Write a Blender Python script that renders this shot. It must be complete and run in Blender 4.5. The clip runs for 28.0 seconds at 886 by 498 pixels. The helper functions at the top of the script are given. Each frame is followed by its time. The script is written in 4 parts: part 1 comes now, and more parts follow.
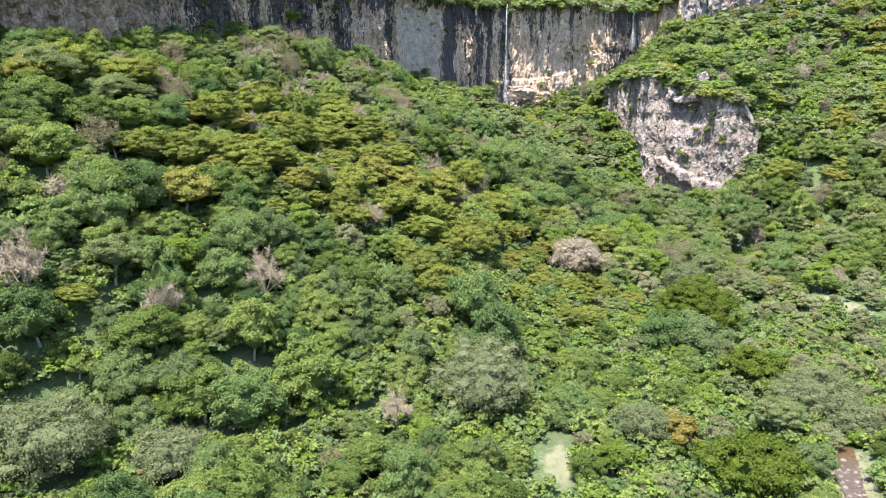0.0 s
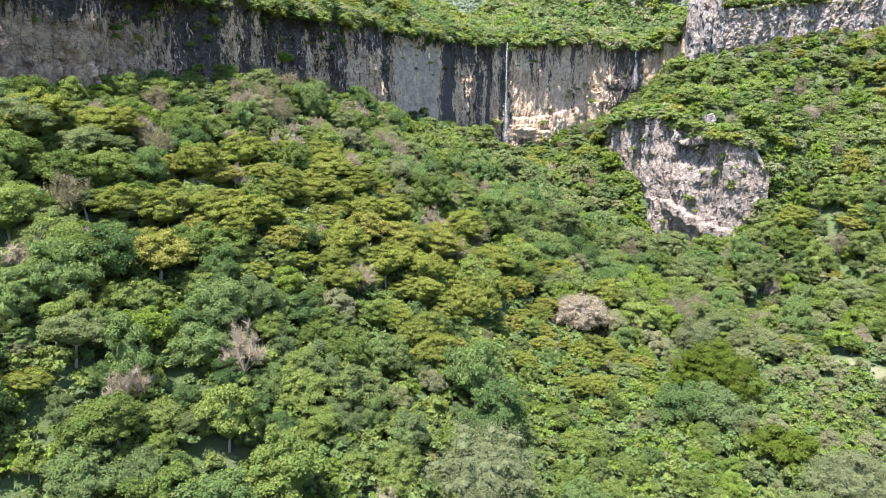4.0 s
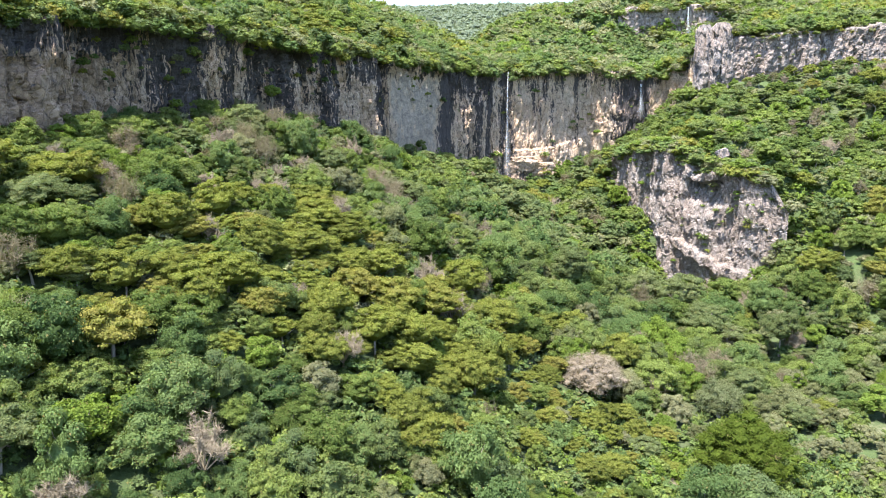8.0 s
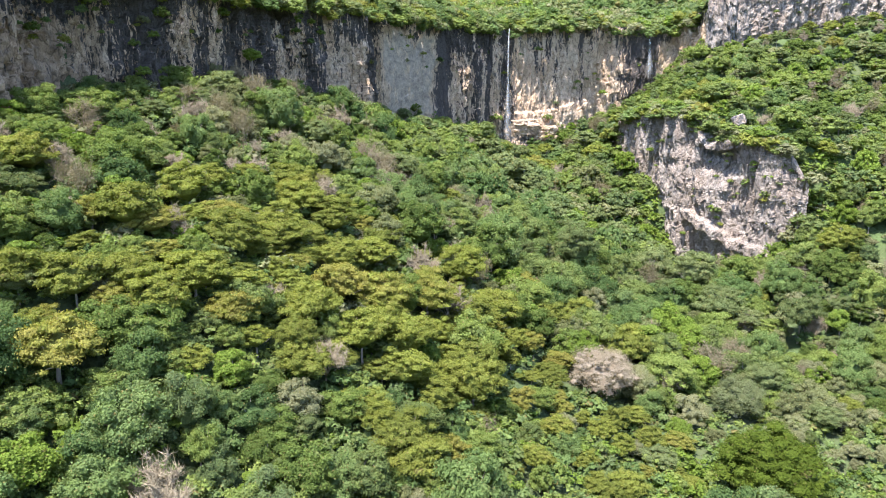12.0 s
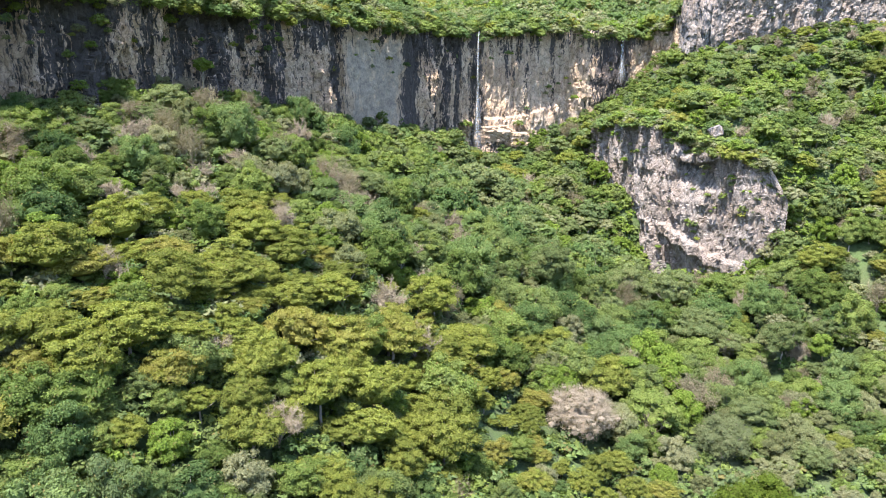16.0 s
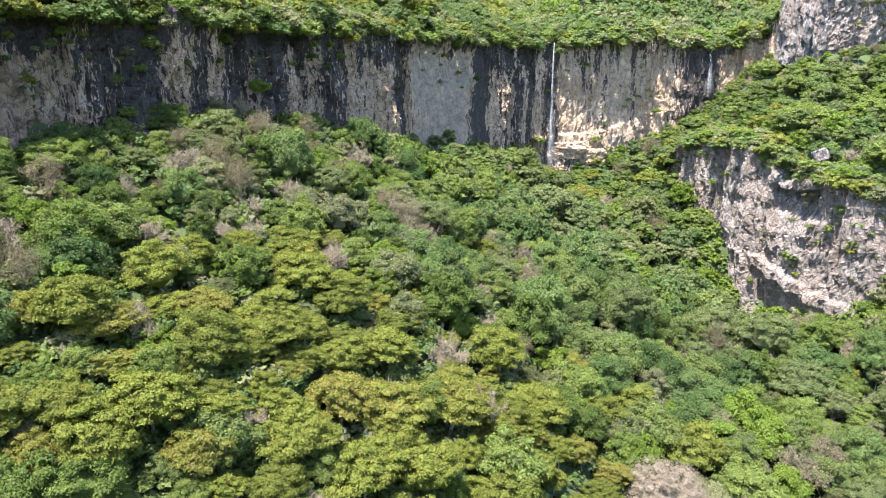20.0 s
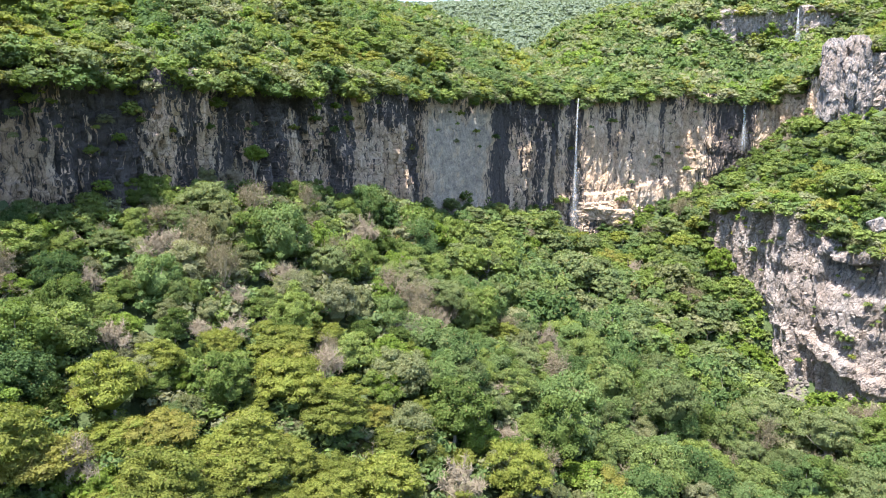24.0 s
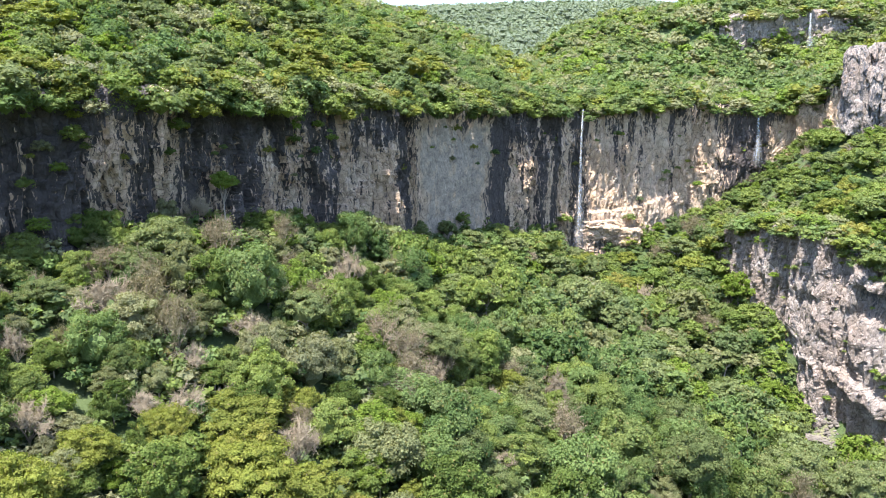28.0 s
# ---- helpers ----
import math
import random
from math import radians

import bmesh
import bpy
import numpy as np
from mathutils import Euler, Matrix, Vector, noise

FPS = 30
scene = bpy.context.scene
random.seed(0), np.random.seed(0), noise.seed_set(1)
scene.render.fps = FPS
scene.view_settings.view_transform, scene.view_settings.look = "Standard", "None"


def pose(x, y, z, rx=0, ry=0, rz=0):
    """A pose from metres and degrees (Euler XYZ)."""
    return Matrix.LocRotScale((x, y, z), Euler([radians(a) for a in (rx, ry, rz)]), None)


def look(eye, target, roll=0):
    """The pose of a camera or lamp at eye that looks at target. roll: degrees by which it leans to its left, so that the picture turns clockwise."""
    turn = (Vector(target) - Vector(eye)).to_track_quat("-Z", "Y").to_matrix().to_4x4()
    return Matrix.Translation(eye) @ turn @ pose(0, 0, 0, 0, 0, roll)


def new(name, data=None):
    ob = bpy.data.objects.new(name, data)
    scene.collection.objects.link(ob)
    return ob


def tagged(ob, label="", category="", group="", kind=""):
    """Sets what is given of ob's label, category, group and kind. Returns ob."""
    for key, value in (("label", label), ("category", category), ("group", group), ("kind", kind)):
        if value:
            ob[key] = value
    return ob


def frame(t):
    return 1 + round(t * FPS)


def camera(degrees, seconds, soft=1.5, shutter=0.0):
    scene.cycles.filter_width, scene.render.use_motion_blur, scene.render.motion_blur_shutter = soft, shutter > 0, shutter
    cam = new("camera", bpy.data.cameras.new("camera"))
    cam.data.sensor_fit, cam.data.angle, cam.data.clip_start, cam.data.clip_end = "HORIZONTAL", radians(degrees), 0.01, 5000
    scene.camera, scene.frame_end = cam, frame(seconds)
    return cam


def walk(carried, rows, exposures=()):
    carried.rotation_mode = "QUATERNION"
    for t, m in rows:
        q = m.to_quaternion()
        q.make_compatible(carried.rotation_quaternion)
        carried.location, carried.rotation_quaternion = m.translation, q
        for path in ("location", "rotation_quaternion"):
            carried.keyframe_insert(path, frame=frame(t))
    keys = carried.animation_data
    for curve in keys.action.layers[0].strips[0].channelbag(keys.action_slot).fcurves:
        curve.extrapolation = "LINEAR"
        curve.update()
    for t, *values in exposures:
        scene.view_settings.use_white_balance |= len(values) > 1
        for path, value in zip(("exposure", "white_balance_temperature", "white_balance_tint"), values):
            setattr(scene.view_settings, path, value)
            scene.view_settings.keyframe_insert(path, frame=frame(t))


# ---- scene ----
cam = camera(64.4, 28.0, soft=1.0)
METRES, EYE, TILT, LEAN, TURN = 100.0, 52.0, -20.0, 0.0, 1.5
ROWS = [
    (0.0, 0.0, 0.0, 0.0, 0.07, 6.13, 0.67),
    (0.5, 0.0001, 0.0041, 0.0064, 0.07, 6.09, 0.66),
    (1.0, 0.0003, 0.0103, 0.014, 0.06, 6.06, 0.64),
    (1.5, 0.0006, 0.0188, 0.0226, 0.06, 6.02, 0.62),
    (2.0, 0.001, 0.0294, 0.0317, 0.02, 5.99, 0.61),
    (2.5, 0.0014, 0.0415, 0.0411, 0.03, 5.99, 0.59),
    (3.0, 0.0019, 0.0548, 0.0511, 0.01, 5.98, 0.6),
    (3.5, 0.002, 0.0695, 0.0625, -0.02, 6.4, 0.57),
    (4.0, 0.0025, 0.0846, 0.0734, -0.05, 8.34, 0.54),
    (4.5, 0.0031, 0.0996, 0.0828, -0.04, 9.85, 0.54),
    (6.5, 0.0057, 0.1612, 0.1238, -0.06, 10.05, 0.54),
    (7.0, 0.0062, 0.1771, 0.1346, -0.08, 10.06, 0.54),
    (7.5, 0.0069, 0.193, 0.1454, -0.09, 10.07, 0.54),
    (8.0, 0.0076, 0.2086, 0.1561, -0.11, 10.08, 0.54),
    (8.5, 0.0081, 0.2239, 0.1667, -0.13, 10.1, 0.54),
    (9.0, 0.0088, 0.239, 0.1772, -0.16, 10.12, 0.54),
    (9.5, 0.0094, 0.254, 0.1878, -0.19, 10.15, 0.54),
    (10.0, 0.01, 0.2686, 0.1983, -0.23, 10.17, 0.54),
    (10.5, 0.0107, 0.2828, 0.2086, -0.26, 10.18, 0.53),
    (11.0, 0.0119, 0.2961, 0.2174, -0.26, 9.12, 0.57),
    (11.5, 0.0125, 0.3092, 0.2272, -0.26, 7.22, 0.59),
    (13.5, 0.0143, 0.3576, 0.2676, -0.44, 5.51, 0.52),
    (14.0, 0.0153, 0.3679, 0.2773, -1.83, 5.51, 0.92),
    (14.5, 0.0146, 0.3791, 0.2863, -2.67, 5.54, 1.16),
    (15.0, 0.0152, 0.3893, 0.2956, -2.7, 5.57, 1.15),
    (15.5, 0.0157, 0.3996, 0.3049, -2.74, 5.6, 1.14),
    (16.0, 0.0164, 0.4096, 0.3143, -2.78, 5.61, 1.13),
    (16.5, 0.0174, 0.4207, 0.3237, -2.82, 5.63, 1.12),
    (17.0, 0.0179, 0.4336, 0.3336, -2.88, 5.65, 1.11),
    (17.5, 0.0189, 0.4473, 0.344, -2.97, 5.65, 1.1),
    (18.0, 0.0193, 0.4625, 0.3543, -3.06, 5.67, 1.1),
    (18.5, 0.02, 0.4785, 0.3648, -1.77, 5.71, 0.71),
    (19.0, 0.0214, 0.4947, 0.3759, -0.87, 5.71, 0.41),
    (19.5, 0.0215, 0.5123, 0.3865, 0.41, 5.74, 0.03),
    (20.0, 0.0226, 0.5299, 0.398, 2.61, 5.76, -0.66),
    (20.5, 0.0235, 0.5475, 0.4106, 3.76, 7.05, -1.07),
    (21.0, 0.0246, 0.565, 0.4218, 4.28, 8.6, -1.25),
    (21.5, 0.025, 0.5828, 0.4328, 4.49, 9.08, -1.33),
    (23.5, 0.0233, 0.6555, 0.4791, 4.14, 9.16, -1.27),
    (24.0, 0.022, 0.6742, 0.4909, 4.05, 9.17, -1.26),
    (24.5, 0.0208, 0.6928, 0.5027, 3.97, 9.19, -1.25),
    (25.0, 0.0193, 0.7117, 0.5145, 3.9, 9.2, -1.24),
    (25.5, 0.0179, 0.7305, 0.5263, 3.84, 9.21, -1.23),
    (26.0, 0.0163, 0.7494, 0.5381, 3.79, 9.22, -1.22),
    (26.5, 0.0147, 0.7683, 0.55, 3.75, 9.22, -1.22),
    (27.0, 0.013, 0.7869, 0.5616, 3.72, 9.27, -1.2),
    (27.5, 0.0119, 0.8029, 0.5687, 3.72, 9.35, -1.13),
    (28.0, 0.0116, 0.8144, 0.5729, 3.72, 9.4, -1.07),
]
walk(cam, [(t, pose(0, 0, EYE, TILT, LEAN, TURN) @ pose(METRES * x, METRES * y, METRES * z, 90 + pitch, roll, yaw)) for t, x, y, z, yaw, pitch, roll in ROWS])

# ---- light: high sun over the left shoulder of the ridge, clear sky ----
SUN_EL, SUN_AZ = 69.0, -146.0          # azimuth from +y towards +x
world = bpy.data.worlds.new("sky")
scene.world = world
world.use_nodes = True
wn = world.node_tree.nodes
sky = wn.new("ShaderNodeTexSky")
sky.sky_type, sky.sun_disc = "NISHITA", False
sky.sun_elevation, sky.sun_rotation = radians(SUN_EL), radians(SUN_AZ)
sky.altitude, sky.air_density, sky.dust_density = 1200, 1.0, 1.6
world.node_tree.links.new(sky.outputs[0], wn["Background"].inputs[0])
wn["Background"].inputs[1].default_value = 0.145
sun = new("sun", bpy.data.lights.new("sun", "SUN"))
sun.data.energy, sun.data.angle, sun.data.color = 4.1, radians(0.53), (1.0, 0.955, 0.905)
sun_way = Vector((math.sin(radians(SUN_AZ)) * math.cos(radians(SUN_EL)),
                  math.cos(radians(SUN_AZ)) * math.cos(radians(SUN_EL)), math.sin(radians(SUN_EL))))
sun.matrix_world = look(sun_way * 300, (0, 0, 0))
scene.view_settings.exposure = 2.31

# ---- small tools ----
rng = np.random.default_rng(7)


def vnoise(x, y, z, seed=0):
    """Smooth value noise, -1 to 1, on arrays."""
    x, y, z = np.broadcast_arrays(np.asarray(x, float), np.asarray(y, float), np.asarray(z, float))
    xi, yi, zi = np.floor(x).astype(np.int64), np.floor(y).astype(np.int64), np.floor(z).astype(np.int64)
    fx, fy, fz = x - xi, y - yi, z - zi
    fx, fy, fz = (f * f * (3 - 2 * f) for f in (fx, fy, fz))

    def h(i, j, k):
        n = (i * 73856093) ^ (j * 19349663) ^ (k * 83492791) ^ (seed * 2654435)
        n = (n ^ (n >> 13)) * 1274126177 & 0x7FFFFFFF
        n = (n ^ (n >> 15)) * 668265263 & 0x7FFFFFFF
        return (n & 0xFFFFF) / 524287.5 - 1

    out = 0
    for a in (0, 1):
        for b in (0, 1):
            for c in (0, 1):
                out = out + h(xi + a, yi + b, zi + c) * (fx if a else 1 - fx) * (fy if b else 1 - fy) * (fz if c else 1 - fz)
    return out


def fbm(x, y, z, octaves=4, seed=0):
    out, amp = 0, 1.0
    for i in range(octaves):
        out = out + amp * vnoise(x * 2 ** i, y * 2 ** i, z * 2 ** i, seed + i)
        amp *= 0.5
    return out


def cells(x, y, seed=0):
    """Flat random values on uneven cells, -1 to 1."""
    xi, yi = np.floor(x), np.floor(y)
    best, val = np.full(x.shape, 9.0), np.zeros(x.shape)
    for a in (-1, 0, 1):
        for b in (-1, 0, 1):
            cx, cy = xi + a, yi + b
            jx, jy = vnoise(cx, cy, 0.0, seed), vnoise(cx, cy, 3.0, seed)
            d = np.hypot(cx + 0.5 + 0.48 * jx - x, cy + 0.5 + 0.48 * jy - y)
            new_best = d < best
            best, val = np.where(new_best, d, best), np.where(new_best, vnoise(cx, cy, 7.0, seed), val)
    return val


def mesh(name, V, F, mat, smooth=False, **attrs):
    """A mesh from a vertex array and one face array (triangles or quads)."""
    me = bpy.data.meshes.new(name)
    V, F = np.asarray(V, np.float32), np.asarray(F, np.int32)
    n, k = F.shape
    me.vertices.add(len(V)), me.loops.add(n * k), me.polygons.add(n)
    me.vertices.foreach_set("co", V.ravel())
    me.loops.foreach_set("vertex_index", F.ravel())
    me.polygons.foreach_set("loop_start", np.arange(0, n * k, k, dtype=np.int32))
    me.polygons.foreach_set("use_smooth", np.full(n, smooth))
    for key, value in attrs.items():
        me.attributes.new(key, "FLOAT", "POINT").data.foreach_set("value", np.asarray(value, np.float32))
    me.materials.append(mat)
    me.update(calc_edges=True)
    return me


def part(name, me, parent, label=""):
    ob = new(name, me)
    ob.parent = parent
    return tagged(ob, label) if label else ob


def blob(rough=0.25, seed=0, detail=2):
    """Vertices and triangles of an uneven unit ball."""
    bm = bmesh.new()
    bmesh.ops.create_icosphere(bm, subdivisions=detail, radius=1)
    V = np.array([v.co[:] for v in bm.verts])
    F = np.array([[v.index for v in f.verts] for f in bm.faces])
    bm.free()
    return V * (1 + rough * fbm(V[:, 0] * 1.3 + seed * 7.1, V[:, 1] * 1.3, V[:, 2] * 1.3, 3, seed))[:, None], F


def tube(points, radii, sides=5):
    """Vertices and quads of a tapered tube along points."""
    P, V, F = [Vector(p) for p in points], [], []
    for i, p in enumerate(P):
        d = (P[min(i + 1, len(P) - 1)] - P[max(i - 1, 0)]).normalized()
        a = d.orthogonal().normalized()
        b = d.cross(a)
        for k in range(sides):
            w = 2 * math.pi * k / sides
            V.append(p + (a * math.cos(w) + b * math.sin(w)) * radii[i])
    for i in range(len(P) - 1):
        for k in range(sides):
            F.append((i * sides + k, i * sides + (k + 1) % sides, (i + 1) * sides + (k + 1) % sides, (i + 1) * sides + k))
    return np.array([v[:] for v in V]), np.array(F)


def joined(pieces):
    V, F, n = [], [], 0
    for v, f in pieces:
        V.append(v), F.append(f + n)
        n += len(v)
    return np.concatenate(V), np.concatenate(F)


# ---- materials ----
def material(name):
    m = bpy.data.materials.new(name)
    m.use_nodes = True
    t = m.node_tree
    t.nodes.remove(t.nodes["Principled BSDF"])

    def add(kind, **inputs):
        n = t.nodes.new("ShaderNode" + kind)
        for k, v in inputs.items():
            s = n.inputs[int(k[1:])] if k[0] == "i" and k[1:].isdigit() else n.inputs[k.replace("_", " ")]
            if isinstance(v, bpy.types.NodeSocket):
                t.links.new(v, s)
            else:
                s.default_value = v
        return n

    def done(shader, disp=None):
        t.links.new(shader, t.nodes["Material Output"].inputs[0])
        return m

    return m, add, done


def ramp(add, fac, stops):
    n = add("ValToRGB", Fac=fac)
    e = n.color_ramp.elements
    while len(e) < len(stops):
        e.new(0.5)
    for el, (p, c) in zip(e, stops):
        el.position, el.color = p, (*c, 1)
    return n.outputs[0]


def maths(add, op, a, b=0.0, clamp=False):
    n = add("Math", i0=a, i1=b)
    n.operation, n.use_clamp = op, clamp
    return n.outputs[0]


def mix(add, fac, a, b, blend="MIX"):
    n = add("Mix", i0=fac, i6=a, i7=b)
    n.data_type, n.blend_type = "RGBA", blend
    return n.outputs[2]


def rgb(r, g, b):
    return (r, g, b, 1)


def leaf_material(name, colours, through_light=0.38, dry=(0.17, 0.15, 0.06), uneven=0.34):
    """Foliage: each tree takes its own tone, each leaf spray its own value."""
    m, add, done = material(name)
    ob, geo, at = add("ObjectInfo"), add("NewGeometry"), add("Attribute")
    at.attribute_name = "tint"
    tone = maths(add, "PINGPONG", maths(add, "ADD", ob.outputs["Random"], at.outputs["Fac"]), 1.0)
    col = ramp(add, tone, [(i / (len(colours) - 1), c) for i, c in enumerate(colours)])
    mottle = add("TexNoise", Vector=add("TexCoord").outputs["Object"], Scale=0.8, Detail=3.0).outputs[0]
    col = mix(add, ramp(add, mottle, [(0.38, (0, 0, 0)), (0.70, (0.6, 0.6, 0.6))]), col, mix(add, 1.0, col, rgb(1.2, 1.08, 1.0), "MULTIPLY"))
    isl = geo.outputs["Random Per Island"]
    val = maths(add, "MULTIPLY_ADD", isl, uneven)
    val.node.inputs[2].default_value = 1.02 - uneven / 2
    col = mix(add, 1.0, col, add("CombineColor", Red=val, Green=val, Blue=val).outputs[0], "MULTIPLY")
    withered = maths(add, "GREATER_THAN", maths(add, "FRACT", maths(add, "MULTIPLY", isl, 37.0)), 0.975)
    col = mix(add, withered, col, rgb(*dry))
    fine = add("TexNoise", Vector=add("TexCoord").outputs["Object"], Scale=5.5, Detail=3.0, Roughness=0.7).outputs[0]
    col = mix(add, 1.0, col, ramp(add, fine, [(0.30, (0.66, 0.66, 0.66)), (0.68, (1.28, 1.28, 1.28))]), "MULTIPLY")
    bump = add("Bump", Height=fine, Strength=0.8, Distance=0.22)
    p = add("BsdfPrincipled", Base_Color=col, Roughness=0.55, Normal=bump.outputs[0])
    p.inputs["Specular IOR Level"].default_value = 0.05
    tr = add("BsdfTranslucent", Color=mix(add, 1.0, col, rgb(1.2, 1.25, 0.6), "MULTIPLY"))
    return done(add("MixShader", i0=through_light, i1=p.outputs[0], i2=tr.outputs[0]).outputs[0])


LEAF = {
    "fresh": leaf_material("fresh_leaves", [(0.061, 0.091, 0.025), (0.106, 0.151, 0.041), (0.160, 0.206, 0.059), (0.098, 0.131, 0.052)]),
    "olive": leaf_material("olive_leaves", [(0.103, 0.124, 0.030), (0.162, 0.183, 0.043), (0.160, 0.189, 0.042), (0.191, 0.181, 0.051)]),
    "deep": leaf_material("deep_leaves", [(0.053, 0.090, 0.033), (0.090, 0.140, 0.050), (0.125, 0.178, 0.064), (0.095, 0.130, 0.061)]),
    "grey": leaf_material("grey_leaves", [(0.105, 0.119, 0.055), (0.168, 0.188, 0.095), (0.205, 0.213, 0.122), (0.144, 0.154, 0.090)]),
    "lime": leaf_material("lime_leaves", [(0.092, 0.138, 0.024), (0.139, 0.201, 0.039), (0.118, 0.175, 0.039)]),
    "blue": leaf_material("bluish_leaves", [(0.083, 0.109, 0.044), (0.132, 0.165, 0.072), (0.142, 0.171, 0.076)]),
    "brown": leaf_material("withered_leaves", [(0.185, 0.162, 0.118), (0.165, 0.15, 0.10), (0.20, 0.172, 0.128), (0.165, 0.152, 0.095)], 0.3, (0.19, 0.16, 0.11), 0.4),
}


def bark_material(name, a, b):
    m, add, done = material(name)
    co = add("TexCoord").outputs["Object"]
    n1 = add("TexNoise", Vector=co, Scale=1.3, Detail=6.0).outputs[0]
    n2 = add("TexNoise", Vector=co, Scale=14.0, Detail=4.0).outputs[0]
    col = mix(add, n1, rgb(*a), rgb(*b))
    bump = add("Bump", Height=n2, Strength=0.5, Distance=0.04)
    return done(add("BsdfPrincipled", Base_Color=col, Roughness=0.9, Normal=bump.outputs[0]).outputs[0])


BARK = bark_material("grey_bark", (0.16, 0.13, 0.10), (0.34, 0.30, 0.25))
TWIG = bark_material("dry_twigs", (0.17, 0.138, 0.092), (0.295, 0.24, 0.168))


def rock_material(name, pale, tan, dark, stain_shade_gain):
    """Layered rock: pale and tan patches, cracks, upright dark water stains and painted shade (by one attribute), fine
    grain.
    """
    m, add, done = material(name)
    co = add("TexCoord").outputs["Object"]
    big = add("TexNoise", Vector=co, Scale=0.11, Detail=5.0, Roughness=0.6).outputs[0]
    mid = add("TexNoise", Vector=co, Scale=0.6, Detail=9.0, Roughness=0.72).outputs[0]
    fine = add("TexNoise", Vector=co, Scale=2.4, Detail=10.0, Roughness=0.75).outputs[0]
    bend = add("TexNoise", Vector=co, Scale=0.25, Detail=4.0).outputs["Color"]
    warp = mix(add, 1.0, co, mix(add, 1.0, bend, rgb(3.0, 3.0, 2.0), "MULTIPLY"), "ADD")
    st = add("Attribute")
    st.attribute_name = "stain_shade"
    col = mix(add, ramp(add, big, [(0.42, (0, 0, 0)), (0.58, (1, 1, 1))]), rgb(*pale), rgb(*tan))
    col = mix(add, ramp(add, mid, [(0.46, (0, 0, 0)), (0.66, (0.8, 0.8, 0.8))]), col, rgb(*[c * 0.55 for c in tan]))
    pink = add("TexNoise", Vector=co, Scale=0.27, Detail=6.0, Roughness=0.65).outputs[0]
    col = mix(add, ramp(add, pink, [(0.54, (0, 0, 0)), (0.62, (0.8, 0.8, 0.8))]), col, rgb(pale[0] * 1.16, pale[1] * 1.08, pale[2] * 1.04))
    warm = maths(add, "MULTIPLY", maths(add, "SUBTRACT", -62.0, add("SeparateXYZ", Vector=co).outputs[0]), 0.08, True)
    col = mix(add, warm, col, mix(add, ramp(add, mid, [(0.40, (0, 0, 0)), (0.62, (1, 1, 1))]), rgb(0.43, 0.29, 0.19), rgb(0.17, 0.115, 0.085)))
    # the plain slab: slanting grain and lighter scars
    lay = add("Mapping", Vector=warp)
    lay.inputs["Scale"].default_value = (0.35, 0.35, 0.9)
    lay.inputs["Rotation"].default_value = (0.0, 0.75, 0.0)
    grain = add("TexNoise", Vector=lay.outputs[0], Scale=0.8, Detail=9.0, Roughness=0.7).outputs[0]
    plain = maths(add, "MULTIPLY", maths(add, "SUBTRACT", -1.6, st.outputs["Fac"]), 0.9, True)
    slab = mix(add, ramp(add, grain, [(0.36, (0, 0, 0)), (0.64, (1, 1, 1))]), rgb(0.25, 0.202, 0.166), rgb(0.46, 0.37, 0.29))
    slab = mix(add, ramp(add, pink, [(0.54, (0, 0, 0)), (0.62, (0.75, 0.75, 0.75))]), slab, rgb(0.56, 0.41, 0.285))
    col = mix(add, plain, col, slab)
    # water stains run down the face; painted shade darkens through the same mask
    up = add("Mapping", Vector=warp)
    up.inputs["Scale"].default_value = (0.85, 0.85, 0.055)
    streak = add("TexNoise", Vector=up.outputs[0], Scale=1.0, Detail=9.0, Roughness=0.68).outputs[0]
    thin = add("Mapping", Vector=warp)
    thin.inputs["Scale"].default_value = (2.6, 2.6, 0.14)
    drips = add("TexNoise", Vector=thin.outputs[0], Scale=1.0, Detail=6.0, Roughness=0.6).outputs[0]
    both = maths(add, "ADD", maths(add, "MULTIPLY", maths(add, "SUBTRACT", streak, 0.5), 8.0), maths(add, "MULTIPLY", maths(add, "SUBTRACT", drips, 0.5), 6.0))
    both = maths(add, "ADD", both, maths(add, "MULTIPLY", maths(add, "SUBTRACT", mid, 0.5), 2.5))
    sm = maths(add, "ADD", both, maths(add, "MULTIPLY", st.outputs["Fac"], stain_shade_gain))
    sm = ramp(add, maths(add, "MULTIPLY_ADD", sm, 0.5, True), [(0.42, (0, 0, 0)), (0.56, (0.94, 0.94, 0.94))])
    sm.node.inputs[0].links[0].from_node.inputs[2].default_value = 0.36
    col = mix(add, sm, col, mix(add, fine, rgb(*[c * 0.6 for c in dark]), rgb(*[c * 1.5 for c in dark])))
    # cracks between blocks
    blk = add("Mapping", Vector=warp)
    blk.inputs["Scale"].default_value = (0.55, 0.55, 0.30)
    cr = add("TexVoronoi", Vector=blk.outputs[0], Scale=1.0)
    cr.feature = "DISTANCE_TO_EDGE"
    cr2 = add("TexVoronoi", Vector=blk.outputs[0], Scale=3.1)
    cr2.feature = "DISTANCE_TO_EDGE"
    crack = maths(add, "MULTIPLY", ramp(add, cr.outputs["Distance"], [(0.0, (0.5, 0.5, 0.5)), (0.05, (1, 1, 1))]), ramp(add, cr2.outputs["Distance"], [(0.0, (0.76, 0.76, 0.76)), (0.06, (1, 1, 1))]))
    crack = maths(add, "MAXIMUM", crack, maths(add, "MULTIPLY", plain, 0.8))
    grit = maths(add, "MULTIPLY", crack, ramp(add, fine, [(0.36, (0.72, 0.72, 0.72)), (0.64, (1.28, 1.28, 1.28))]))
